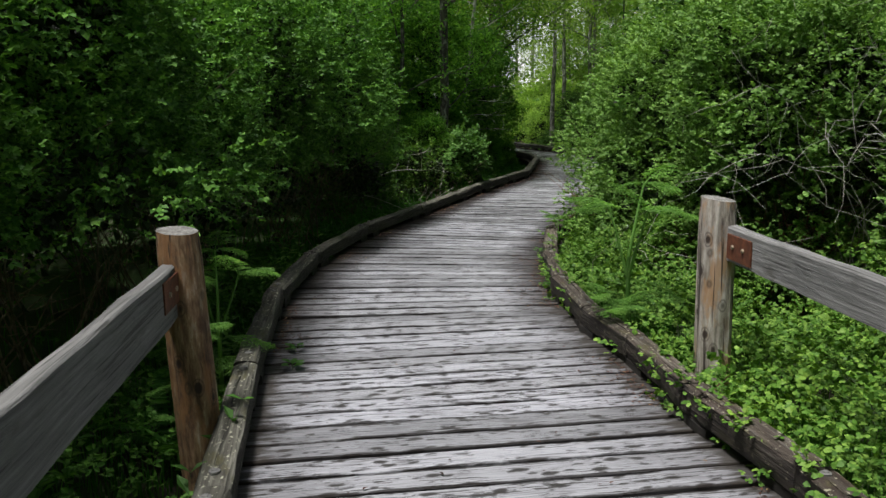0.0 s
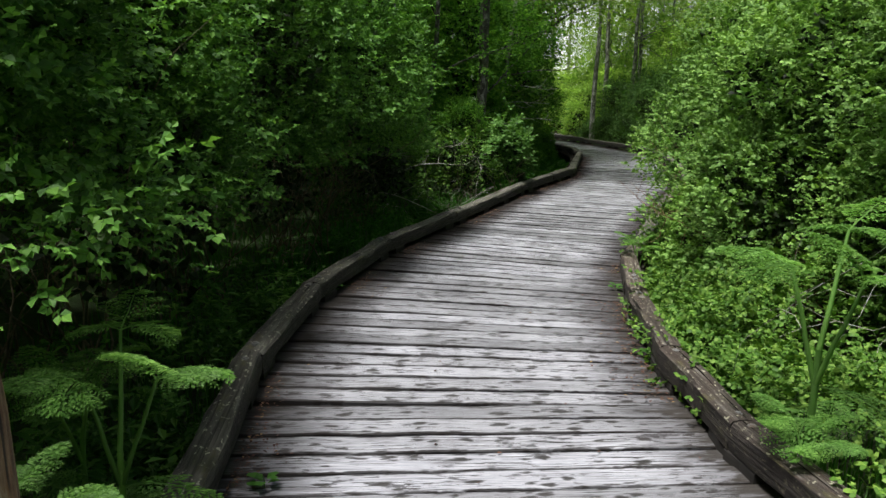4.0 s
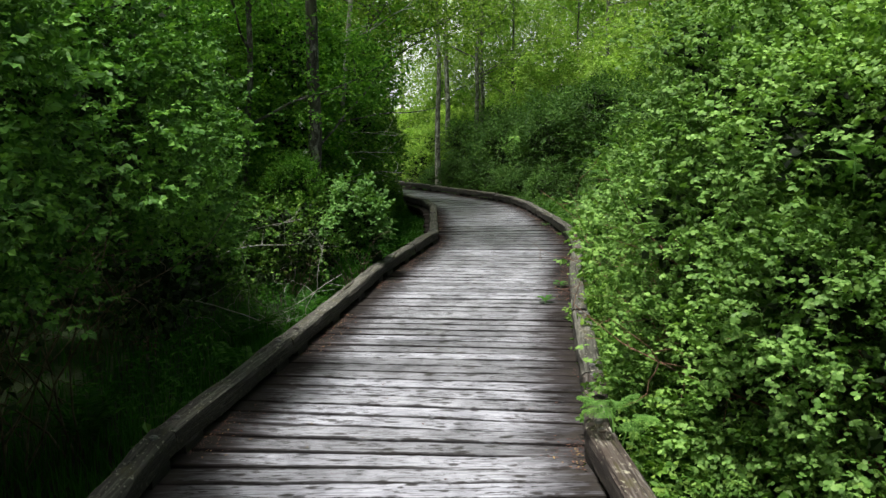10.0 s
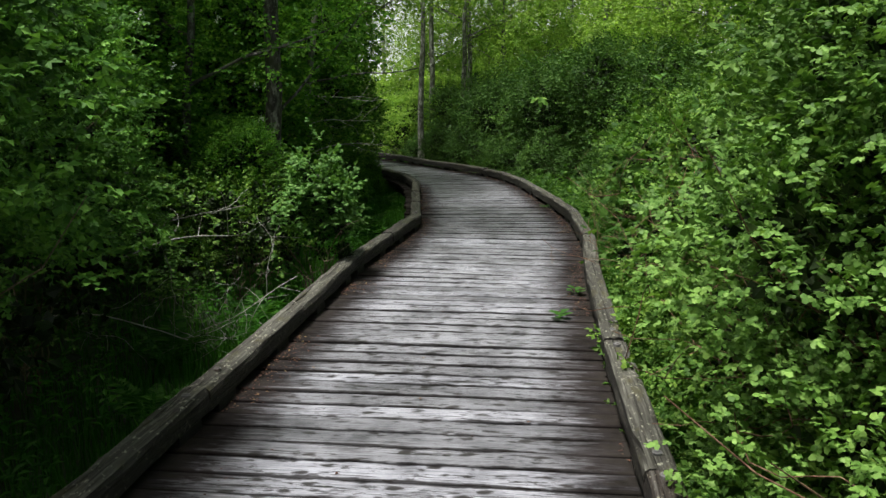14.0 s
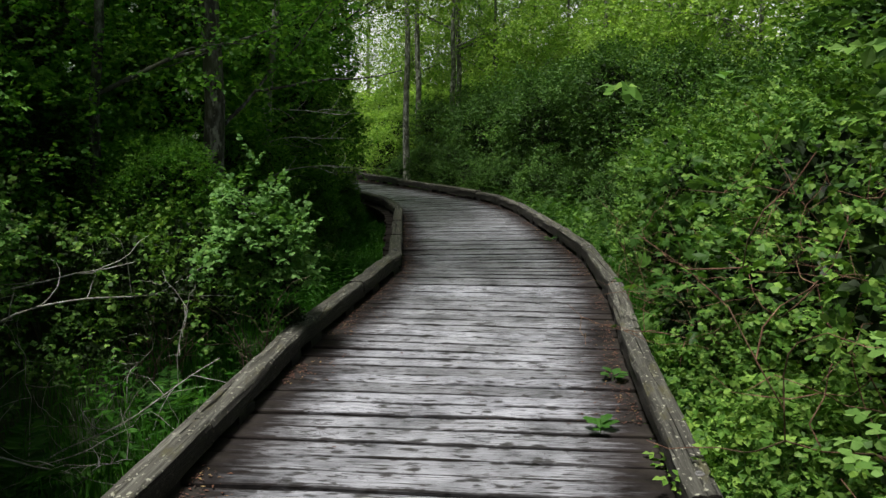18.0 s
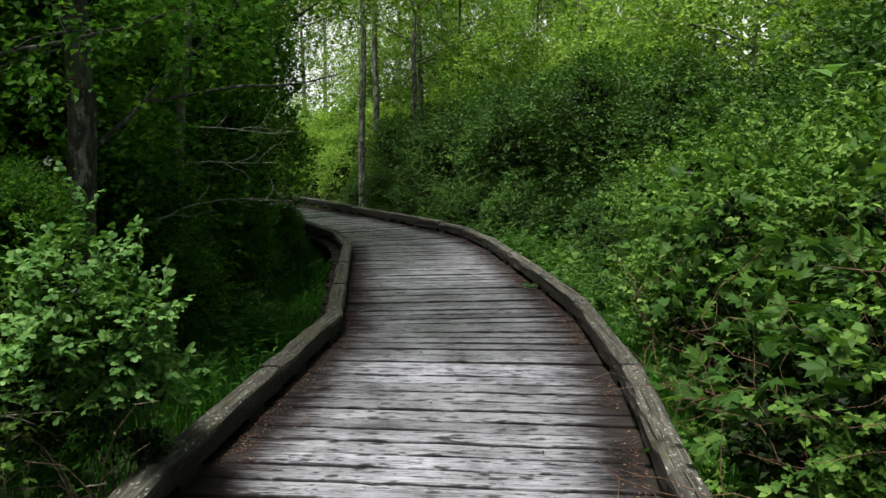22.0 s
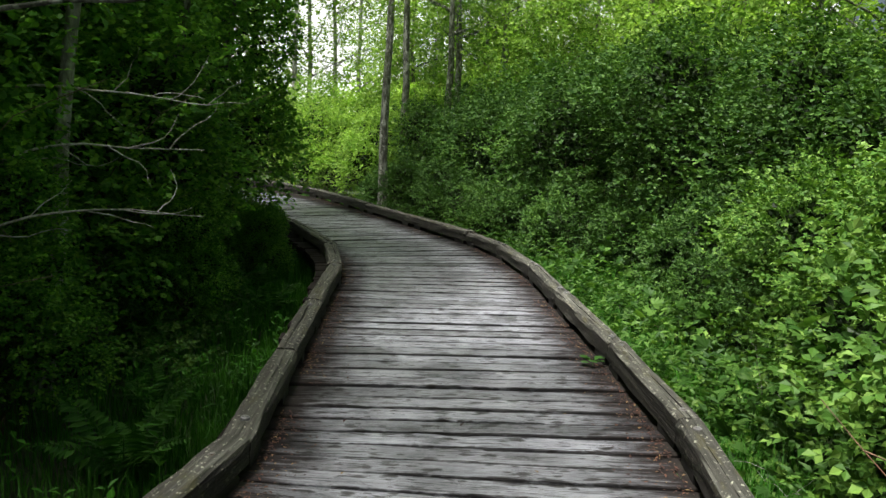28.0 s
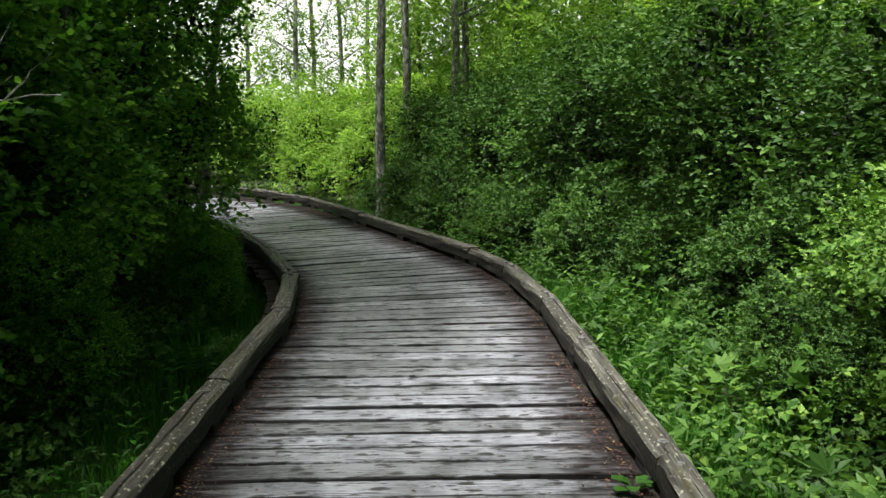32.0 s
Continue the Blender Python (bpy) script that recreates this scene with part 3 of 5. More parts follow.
def beam_mesh(rng, length, width, height, mitre=(0.0, 0.0), cuts=15, rough=0.012):
    """A weathered kerb log: a squared timber with worn, checked and uneven faces, along x, its foot at z = 0, its ends cut to the mitres."""
    prof = np.array([(-0.48, 0.02), (-0.5, 0.35), (-0.5, 0.70), (-0.47, 0.88), (-0.38, 0.985), (-0.16, 1.0), (-0.03, 1.0), (0.0, 0.985), (0.03, 1.0), (0.16, 1.01), (0.38, 0.985), (0.47, 0.88), (0.5, 0.68), (0.5, 0.35), (0.48, 0.02)])
    n = len(prof)
    v = []
    off = rng.uniform(0, 90)
    crack = rng.uniform(-0.2, 0.2)
    for x in np.linspace(-length / 2, length / 2, cuts):
        ends = 1 - (2 * x / length) ** 2
        sag = noise.noise(Vector((x * 0.9 + off, 0, 0))) * 0.012 * ends
        q = (x + length / 2) / length
        for j, (py, pz) in enumerate(prof):
            k = noise.noise(Vector((x * 3.5 + off, j * 0.8, 3))) * rough
            chip = max(0.0, noise.noise(Vector((x * 5.0 + off, py * 4, 8))) - 0.1) * 0.035 if 3 <= j <= 11 and j not in (5, 6, 7, 8, 9) else 0.0
            split = max(0.0, noise.noise(Vector((x * 1.3 + off, 1, 5))) + 0.15) * 0.03 if j == 7 else 0.0
            y = (py + (crack if 6 <= j <= 8 else 0.0)) * width * (1 - chip * 2) + k + sag
            v.append((x + y * ((1 - q) * mitre[0] + q * mitre[1]), y, pz * height + k * (pz > 0.3) * 0.7 - chip * height * 3 - split))
    f = []
    for k in range(cuts - 1):
        for j in range(n):
            a, b = k * n + j, k * n + (j + 1) % n
            f.append((a, b, b + n, a + n))
    me = mesh_np("beam", np.array(v), np.array(f))
    bm = bmesh.new()
    bm.from_mesh(me)
    bmesh.ops.holes_fill(bm, edges=[e for e in bm.edges if e.is_boundary])
    bm.to_mesh(me)
    bm.free()
    return me


def build_kerb(name, points, outward, label):
    """Kerb timbers laid end to end on short blocks, their inner edges along the points."""
    rng = np.random.default_rng(4 if outward > 0 else 9)
    kerb = tagged(new(name), label, "kerb", kind="structure")
    p = np.array(points, float)
    way = unit(np.diff(p, axis=0))
    nrm = np.stack([way[:, 1], -way[:, 0]], 1) * outward
    node_n = unit(np.concatenate([nrm[:1], nrm[:-1] + nrm[1:], nrm[-1:]]))
    mid = p + node_n * 0.07
    for i in range(len(p) - 1):
        a, b = mid[i], mid[i + 1]
        d = b - a
        length = np.linalg.norm(d)
        d /= length
        left = np.array([-d[1], d[0]])
        cut = [float(node_n[m] @ d) / float(node_n[m] @ left) for m in (i, i + 1)]
        parts = 1 if length < 2.3 else 2
        turn = math.degrees(math.atan2(d[1], d[0]))
        for k in range(parts):
            c = a + d * length * (k + 0.5) / parts
            w, h = rng.uniform(0.118, 0.128), rng.uniform(0.108, 0.12)
            ends = (cut[0] if k == 0 else 0.0, cut[1] if k == parts - 1 else 0.0)
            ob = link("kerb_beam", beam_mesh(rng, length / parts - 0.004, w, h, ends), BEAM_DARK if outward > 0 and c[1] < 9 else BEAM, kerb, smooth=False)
            ob.matrix_basis = pose(c[0], c[1], 0.043 + rng.normal(0, 0.004), rng.normal(0, 1.2), rng.normal(0, 0.2), turn)
        for q in (0.08, 0.93):
            e = a + d * length * q
            v, f = tubes([(np.array([(0, 0, -0.02), (0, 0, 0.004), (0, 0, 0.006), (0, 0, 0.010), (0, 0, 0.011)]), np.array([0.02, 0.02, 0.012, 0.010, 0.0005]))], 10)
            bolt = link("bolt", mesh_np("bolt", v, f), BOLT_GREY, kerb, "round grey bolt head with washer")
            bolt.matrix_basis = pose(e[0], e[1], 0.158, 0, 0, 0)
        for q in (0.12, 0.88) if length < 2.3 else (0.07, 0.36, 0.64, 0.93):
            c = a + d * length * q
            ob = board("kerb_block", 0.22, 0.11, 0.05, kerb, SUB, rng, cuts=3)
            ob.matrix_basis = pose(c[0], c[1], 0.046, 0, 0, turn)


build_kerb("kerb_left", LEFT, -1, "weathered grey kerb timbers with lichen along boardwalk")
build_kerb("kerb_right", RIGHT, 1, "weathered dark kerb timbers with lichen along boardwalk")


def build_joists():
    rng = np.random.default_rng(5)
    deck = tagged(new("substructure"), "near-black timber stringers carrying the boardwalk", "joists", kind="structure")
    c = CENTRE[::60]
    for a, b in zip(c[:-1], c[1:]):
        d = unit(b - a)
        nrm = np.array([d[1], -d[0]])
        for off in (-0.95, 0.0, 0.95):
            m = (a + b) / 2 + nrm * off
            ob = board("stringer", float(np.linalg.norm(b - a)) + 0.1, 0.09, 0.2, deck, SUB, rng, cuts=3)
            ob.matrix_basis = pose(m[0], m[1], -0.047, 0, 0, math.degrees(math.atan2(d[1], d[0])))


build_joists()

# ---- fence ----


def post_mesh(rng, radius, height):
    v, sides, rings = [], 20, 14
    for k in range(rings):
        z = height * k / (rings - 1)
        r = radius * (1.06 - 0.06 * k / (rings - 1))
        if k == rings - 1:
            r *= 0.93
        for j in range(sides):
            a = 2 * math.pi * j / sides
            q = 1 + 0.07 * noise.noise(Vector((math.cos(a) * 2.5, math.sin(a) * 2.5, z * 1.2 + radius * 50)))
            q -= 0.05 * max(0, noise.noise(Vector((a * 3, 7, z * 0.5)))) ** 0.5
            v.append((r * q * math.cos(a), r * q * math.sin(a), z + (0.012 * math.sin(a + 1) if k == rings - 1 else 0)))
    f = [(k * sides + j, k * sides + (j + 1) % sides, (k + 1) * sides + (j + 1) % sides, (k + 1) * sides + j) for k in range(rings - 1) for j in range(sides)]
    me = mesh_np("post", np.array(v), np.array(f))
    bm = bmesh.new()
    bm.from_mesh(me)
    bmesh.ops.holes_fill(bm, edges=[e for e in bm.edges if e.is_boundary])
    bm.to_mesh(me)
    bm.free()
    return me


def round_post(x, y, top, radius, parent, seed, mat, lean=(0, 0)):
    rng = np.random.default_rng(seed)
    base = GROUND - 0.1
    me = post_mesh(rng, radius, top - base)
    for q in me.vertices:
        z = q.co.z
        q.co.x, q.co.z = z, q.co.x
    me.flip_normals()
    ob = link("post", me, mat, parent, "round weathered peeled-log post")
    ob.matrix_basis = pose(x, y, base, lean[0], lean[1], 0) @ pose(0, 0, 0, 0, -90, 0)
    me.materials.append(END_GRAIN)
    for q in me.polygons:
        if len(q.vertices) > 4 and q.center.x > 0.5 * (top - base):
            q.material_index = 1
    return ob


def fence(posts, rail_ends, tops, radius, face, mat, label, lean=0.0):
    """Two round posts and one heavy rail held by rusty plates. face: the side of the rail that carries the plates."""
    rng = np.random.default_rng(21 + int(face))
    thing = tagged(new("rail_fence"), label, "fence")
    for k, (x, y) in enumerate(posts):
        round_post(x, y, tops[0], radius, thing, 31 + k, mat, (0, lean))
    a, b = np.array(rail_ends[0]), np.array(rail_ends[1])
    length = float(np.linalg.norm(b - a))
    d = (b - a) / length
    nrm = np.array([-d[1], d[0]]) * face
    turn = math.degrees(math.atan2(d[1], d[0]))
    zt, zb = tops[1], tops[2]
    m = (a + b) / 2
    rail = board("rail", length, 0.055, zt - zb, thing, RAIL, rng, rough=0.0035, cuts=16, bevel=0.008)
    rail.matrix_basis = pose(m[0], m[1], zt, 0, 0, turn)
    for end, way in ((a, 1), (b, -1)):
        c = end + nrm * 0.034 + d * way * 0.185
        plate = board("bracket_plate", 0.25, 0.008, 0.115, thing, RUST, rng, rough=0.0005, cuts=3, bevel=0.002)
        plate.matrix_basis = pose(c[0], c[1], zt - 0.03, 0, 0, turn)
        for off in (-0.06, 0.05):
            q = c + d * off + nrm * 0.004
            v, f = tubes([(np.array([(0, 0, 0), (0, 0, 0.007), (0, 0, 0.009)]), np.array([0.011, 0.010, 0.0005]))], 8)
            bolt = link("bolt", mesh_np("bolt", v, f), BOLT, plate, "round steel bolt head")
            bolt.matrix_basis = plate.matrix_basis.inverted() @ Matrix.Translation((q[0], q[1], zt - 0.085)) @ Vector((nrm[0], nrm[1], 0)).to_track_quat("Z", "Y").to_matrix().to_4x4()
    return thing


fence([(-1.012, 3.37), (-0.745, 0.1)], [(-1.095, 3.36), (-0.735, 0.05)], (0.905, 0.785, 0.575), 0.086, 1, POST, "grey timber rail on brown log posts beside boardwalk", -2.4)
fence([(1.29, 4.06), (1.56, 0.85)], [(1.338, 4.02), (1.545, 0.80)], (0.922, 0.80, 0.638), 0.084, -1, POST_PALE, "grey timber rail with rusty plates on log posts")

# ---- shrubs ----
thicket = shrub(1, 1.05, 2.7, 7000, 5, 0.036, LEAF_RIGHT, CANE, "dense light-green wild rose thicket leaning over boardwalk", lumps=14, group="thicket along boardwalk", stems=22, length=0.095, wide=0.44, depth=0.4, kind="rose", gap=-0.02)
put(thicket, [(2.6, 6.2, GROUND, 0.98, 10), (2.2, 7.6, GROUND, 0.95, 80), (2.35, 8.9, GROUND, 1.0, 150), (3.5, 4.9, GROUND, 0.95, 260)])
loose = shrub(21, 1.05, 2.7, 2500, 5, 0.046, LEAF_BROAD, CANE, "loose wild rose thicket with dark hollows and red canes", lumps=14, group="thicket along boardwalk", stems=26, length=0.11, wide=0.42, depth=0.8, kind="rose", gap=0.12, spread=0.75)
put(loose, [(3.0, 10.2, GROUND, 1.0, 230), (3.65, 11.6, GROUND, 1.02, 300)])
dark = shrub(2, 1.35, 3.3, 5400, 5, 0.056, LEAF_LEFT, TWIG, "large dark-green snowberry bush with shaded hollow base", lumps=15, group="bushes beside boardwalk", stems=22, length=0.14, up=0.2, wide=0.40, depth=0.35, kind="triple", gap=-0.05, foot=1.15)
put(dark, [(-2.6, 4.6, GROUND, 1.0, 0), (-2.55, 6.4, GROUND, 0.97, 70), (-2.35, 8.1, GROUND, 1.0, 140), (-1.85, 9.9, GROUND, 0.98, 215), (-1.75, 12.0, GROUND, 0.85, 60), (-2.9, 2.6, GROUND, 1.0, 170)])
elder = shrub(3, 0.24, 1.5, 620, 5, 0.048, LEAF_ELDER, TWIG, "small bush with fresh pale-green leaves beside boardwalk", lumps=12, length=0.14, stems=14, kind="rose", wide=0.4, depth=0.6, gap=0.0, spread=0.9, foot=0.72, thick=0.006)
put(elder, [(0.33, 13.5, GROUND, 1.02, 0)])
brush = shrub(9, 0.6, 1.4, 240, 5, 0.062, LEAF_BROAD, TWIG, "loose shaded bush with broad leaves and bare twigs", lumps=12, group="shaded brush beside boardwalk", length=0.24, stems=16, kind="rose", wide=0.36, depth=0.9, gap=0.05, spread=0.85, foot=0.4, thick=0.006)
put(brush, [(-0.35, 13.9, GROUND, 0.85, 0), (-1.7, 13.6, GROUND, 1.1, 300)])
broad = shrub(7, 0.85, 1.75, 2700, 5, 0.056, LEAF_BROAD, CANE, "loose salmonberry bush with lobed leaves and brown canes", lumps=11, group="salmonberry beside boardwalk", length=0.17, stems=20, kind="triple", wide=0.38, depth=0.6, gap=0.08, spread=0.75, thick=0.006, foot=0.35)
put(broad, [(4.35, 14.5, GROUND, 1.1, 0), (4.75, 15.7, GROUND, 1.0, 70), (5.2, 17.0, GROUND, 0.9, 150), (4.6, 13.3, GROUND, 1.3, 300), (5.6, 18.4, GROUND, 0.75, 220)])
lobed = shrub(22, 0.62, 1.7, 260, 4, 0.088, LEAF_HERB, CANE, "open bush of broad lobed leaves on brown canes", lumps=10, group="lobed-leaved bushes beside boardwalk", length=0.26, stems=16, kind="lobed", depth=0.8, gap=0.0, spread=0.8, thick=0.006, foot=0.3)
put(lobed, [(3.3, 12.75, GROUND, 1.0, 0), (3.75, 13.9, GROUND, 0.9, 110), (4.25, 15.3, GROUND, 0.8, 230)])
low = shrub(8, 0.85, 1.6, 1500, 5, 0.062, LEAF_HEDGE, TWIG, "low mid-green bush at the foot of the hedge", lumps=11, group="low bushes below the hedge", length=0.16, kind="triple", depth=0.5, gap=0.0, spread=0.75)
put(low, [(5.7, 19.6, GROUND, 0.8, 290), (5.15, 21.9, GROUND, 0.72, 90), (4.75, 23.2, GROUND, 0.75, 10), (4.3, 24.6, GROUND, 0.72, 140), (3.95, 25.9, GROUND, 0.68, 210), (3.75, 28.0, GROUND, 0.65, 330), (5.6, 20.9, GROUND, 0.72, 60), (5.0, 18.3, GROUND, 0.5, 170)])
hedge = shrub(4, 1.5, 2.9, 4600, 6, 0.062, LEAF_HEDGE, TWIG, "broad rounded mid-green hedge bush", lumps=14, group="hedge beyond the grass", length=0.16, spread=0.7, stems=20, kind="simple", depth=0.45, gap=-0.02, foot=0.3)
put(hedge, [(6.8, 18.9, GROUND, 0.94, 0), (6.6, 21.2, GROUND, 1.0, 60), (6.2, 23.4, GROUND, 0.95, 130), (5.6, 25.6, GROUND, 0.92, 200), (4.9, 27.6, GROUND, 0.85, 270), (9.6, 20.5, GROUND, 1.0, 330), (9.6, 23.6, GROUND, 1.0, 20), (8.7, 27.2, GROUND, 0.95, 80), (6.7, 16.4, GROUND, 0.95, 150), (8.6, 17.4, GROUND, 1.3, 210), (6.0, 13.8, GROUND, 1.15, 250), (4.0, 8.2, GROUND, 1.2, 100), (4.7, 10.8, GROUND, 1.25, 10), (4.9, 6.0, GROUND, 1.2, 300), (4.8, 3.0, GROUND, 1.0, 40), (4.7, 0.2, GROUND, 0.8, 130), (4.8, -2.6, GROUND, 0.85, 220), (4.6, -5.6, GROUND, 0.85, 310), (6.4, 1.4, GROUND, 1.15, 70), (6.8, 4.4, GROUND, 1.1, 160), (6.3, -2.0, GROUND, 1.1, 250), (7.4, 8.6, GROUND, 1.2, 340), (8.2, 12.6, GROUND, 1.25, 110)])
gloom = shrub(5, 1.5, 3.8, 5000, 6, 0.056, LEAF_SHADE, TWIG, "tall dark leafy bush shading the grass", lumps=16, group="tall dark bushes", length=0.17, wide=0.4, spread=0.6, stems=22, depth=0.35, kind="blunt", foot=0.5)
put(gloom, [(-0.45, 15.0, GROUND, 0.42, 35), (0.55, 22.2, GROUND, 0.95, 0), (-0.9, 17.3, GROUND, 1.0, 310), (0.0, 19.3, GROUND, 0.95, 75), (1.5, 21.3, GROUND, 0.22, 15), (1.5, 22.2, GROUND, 0.2, 95), (1.2, 23.2, GROUND, 0.22, 165), (0.55, 24.9, GROUND, 0.3, 245), (-0.4, 26.4, GROUND, 0.4, 320), (0.1, 17.3, GROUND, 0.45, 200), (0.9, 19.2, GROUND, 0.3, 260), (-1.7, 15.3, GROUND, 0.8, 60), (0.1, 20.9, GROUND, 1.0, 90), (-0.6, 18.7, GROUND, 0.9, 180), (-2.0, 16.8, GROUND, 1.0, 270), (-2.2, 20.0, GROUND, 1.2, 40), (-1.3, 23.4, GROUND, 1.2, 130), (-3.0, 14.2, GROUND, 1.0, 220)])
backing = shrub(10, 1.5, 3.8, 1700, 6, 0.105, LEAF_SHADE, TWIG, "tall leafy bush closing the shaded wood", lumps=16, group="bushes deeper in the wood", length=0.26, spread=0.6, stems=10, depth=0.35)
put(backing, [(-4.5, 17.5, GROUND, 1.3, 10), (-4.6, 5.6, GROUND, 0.75, 290), (-4.6, 8.8, GROUND, 0.75, 30), (-4.2, 1.3, GROUND, 0.6, 20), (-4.3, 3.4, GROUND, 0.62, 80), (-4.0, 7.2, GROUND, 0.6, 140), (-3.7, 9.9, GROUND, 0.6, 190), (-6.2, 4.4, GROUND, 0.7, 240), (-6.2, 7.4, GROUND, 0.7, 330), (-6.0, 1.0, GROUND, 0.7, 45), (-3.8, 11.6, GROUND, 0.8, 100), (-4.2, -0.5, GROUND, 0.7, 200), (-4.0, -3.4, GROUND, 0.65, 280), (-3.8, -6.2, GROUND, 0.65, 10), (-5.4, -2.6, GROUND, 0.8, 90), (-6.4, 10.6, GROUND, 0.85, 170), (-6.6, 13.6, GROUND, 0.9, 260)])
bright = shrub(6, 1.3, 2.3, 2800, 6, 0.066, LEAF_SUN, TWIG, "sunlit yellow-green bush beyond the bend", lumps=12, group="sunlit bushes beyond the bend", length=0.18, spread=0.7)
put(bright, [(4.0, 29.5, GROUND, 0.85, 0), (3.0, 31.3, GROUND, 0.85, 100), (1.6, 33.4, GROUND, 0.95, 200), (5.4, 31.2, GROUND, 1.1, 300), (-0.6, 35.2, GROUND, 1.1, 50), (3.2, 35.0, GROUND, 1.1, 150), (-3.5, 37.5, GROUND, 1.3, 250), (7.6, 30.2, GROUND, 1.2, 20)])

# ---- trees ----


def tree(seed, height, radius, leaf_mat, bark_mat, label, shoots, size, lean=(0, 0), crown_at=0.45, crown=1.6, limbs=9, name="tree", group="trees of the wood", low_limb=False):
    """A slender forest tree: a crooked tapering trunk, limbs, and a loose crown of leafy shoots."""
    rng = np.random.default_rng(seed)
    thing = tagged(new(name), label, "tree", group)
    n = 16
    h = np.linspace(0, 1, n)
    off = np.cumsum(rng.normal(0, 0.025, (n, 2)), axis=0)
    off -= off[0]
    line = np.stack([lean[0] * h * height + off[:, 0], lean[1] * h * height + off[:, 1], h * height - 0.1], 1)
    rad = radius * (1 - 0.8 * h) + radius * 0.35 * np.exp(-h * 30)
    v, f = tubes([(line, rad)], 12)
    link("trunk", mesh_np("trunk", v, f), bark_mat, thing, smooth=True)
    lumps = []
    for k in range(limbs):
        paths = []
        q = crown_at + (0.97 - crown_at) * (k + rng.uniform(0, 0.8)) / limbs
        p = np.array([np.interp(q, h, line[:, j]) for j in range(3)])
        a = k * 2.4 + rng.uniform(-0.5, 0.5)
        ln = crown * (1.25 - 0.7 * q) * rng.uniform(0.8, 1.2)
        br = wander(rng, p, (math.cos(a), math.sin(a), 0.45), ln, 6, 0.14)
        r0 = radius * (1 - 0.8 * q) * 0.5
        paths.append((br, np.linspace(r0, 0.006, 7)))
        for j in (2, 3, 4, 5):
            tw = wander(rng, br[j], rng.normal(0, 1, 3) + (0, 0, 0.2), ln * 0.4, 4, 0.18)
            paths.append((tw, np.linspace(r0 * 0.35, 0.003, 5)))
            lumps.append((*tw[3], ln * 0.26, 0.75))
        lumps.append((*br[5], ln * 0.34, 0.7))
        v, f = tubes(paths, 6)
        link("limb", mesh_np("limb", v, f), bark_mat, thing, smooth=True)
    if low_limb:
        br = wander(rng, (0, 0, height * 0.15), (0.7, 0.4, 1.0), 1.8, 10, 0.13)
        v, f = tubes([(br, np.linspace(radius * 0.2, 0.005, 11)), (wander(rng, br[4], (0.8, 0.2, 0.1), 1.4, 6, 0.16), np.linspace(0.013, 0.004, 7))], 8)
        link("limb", mesh_np("limb", v, f), bark_mat, thing, "dark low slanting limb", smooth=True)
        lumps += [(*br[4], 0.4, 0.6), (*br[6], 0.5, 0.6), (*br[8], 0.55, 0.6), (*br[10], 0.6, 0.6)]
    pos, way = cloud(rng, lumps, shoots, depth=0.9, low=-2, up=0.05)
    v, f = sprigs(rng, pos, way, rng.uniform(0.7, 1.3, len(pos)) * size * 3, 5, np.full(len(pos), size), 0.38, 0.35)
    link("crown", mesh_np("crown", v, f), leaf_mat, thing)
    return thing


alder = tree(11, 9.5, 0.085, LEAF_SUN, BARK, "slender grey alder with mossy trunk beside the bend", 850, 0.07, (-0.01, 0.0), 0.5, 1.8, 12)
put(alder, [(3.45, 27.05, GROUND, 1.0, 0), (4.1, 29.0, GROUND, 1.05, 130), (8.4, 27.2, GROUND, 1.0, 250), (-3.6, 24.0, GROUND, 1.1, 10)])
slant = tree(12, 9, 0.085, LEAF_SUN, BARK, "grey alder leaning with forked limbs behind the hedge", 800, 0.07, (0.06, 0.02), 0.36, 2.2, 11)
put(slant, [(4.7, 28.5, GROUND, 1.0, 0), (5.0, 28.9, GROUND, 1.0, 25), (10.5, 25.0, GROUND, 1.1, 150), (11.0, 18.0, GROUND, 1.2, 80)])
big = tree(13, 10, 0.10, LEAF_SHADE, BARK_DARK, "dark rough-barked tree with white lichen patches", 2200, 0.066, (0.0, 0.0), 0.34, 2.4, 13, low_limb=True)
put(big, [(-0.11, 15.7, GROUND, 1.0, 0), (-4.2, 13.6, GROUND, 1.1, 90), (-11.5, 9.5, GROUND, 1.1, 180), (-12.0, 2.5, GROUND, 1.1, 270), (5.6, 8.5, GROUND, 1.0, 130), (6.5, 11.5, GROUND, 1.0, 210), (-8.5, 19.0, GROUND, 1.2, 320), (-8.0, -5.0, GROUND, 1.1, 0), (8.5, -6.0, GROUND, 1.1, 60), (9.0, 3.0, GROUND, 1.1, 20), (10.5, 12.0, GROUND, 1.1, 100), (12.5, 7.0, GROUND, 1.2, 190), (-12.5, 14.0, GROUND, 1.1, 280), (-11.0, -1.0, GROUND, 1.1, 340), (9.5, -2.5, GROUND, 1.15, 240), (-14.0, 7.0, GROUND, 1.15, 30), (13.5, 15.5, GROUND, 1.15, 150), (-11.5, 24.0, GROUND, 1.2, 220)])
thin = tree(14, 7.5, 0.05, LEAF_SHADE, BARK_DARK, "thin straight dark sapling in the shade", 1500, 0.055, (0.01, 0.0), 0.22, 1.6, 12)
put(thin, [(-0.83, 15.1, GROUND, 1.0, 0), (-2.0, 14.2, GROUND, 1.0, 120), (-1.6, 17.6, GROUND, 1.1, 240)])
pale = tree(15, 8, 0.055, LEAF_SHADE, BARK_PALE, "pale slanting sapling among dark bushes", 900, 0.06, (0.10, 0.02), 0.4, 1.6)
put(pale, [(0.25, 18.1, GROUND, 1.0, 0), (-0.9, 18.8, GROUND, 1.0, 200)])
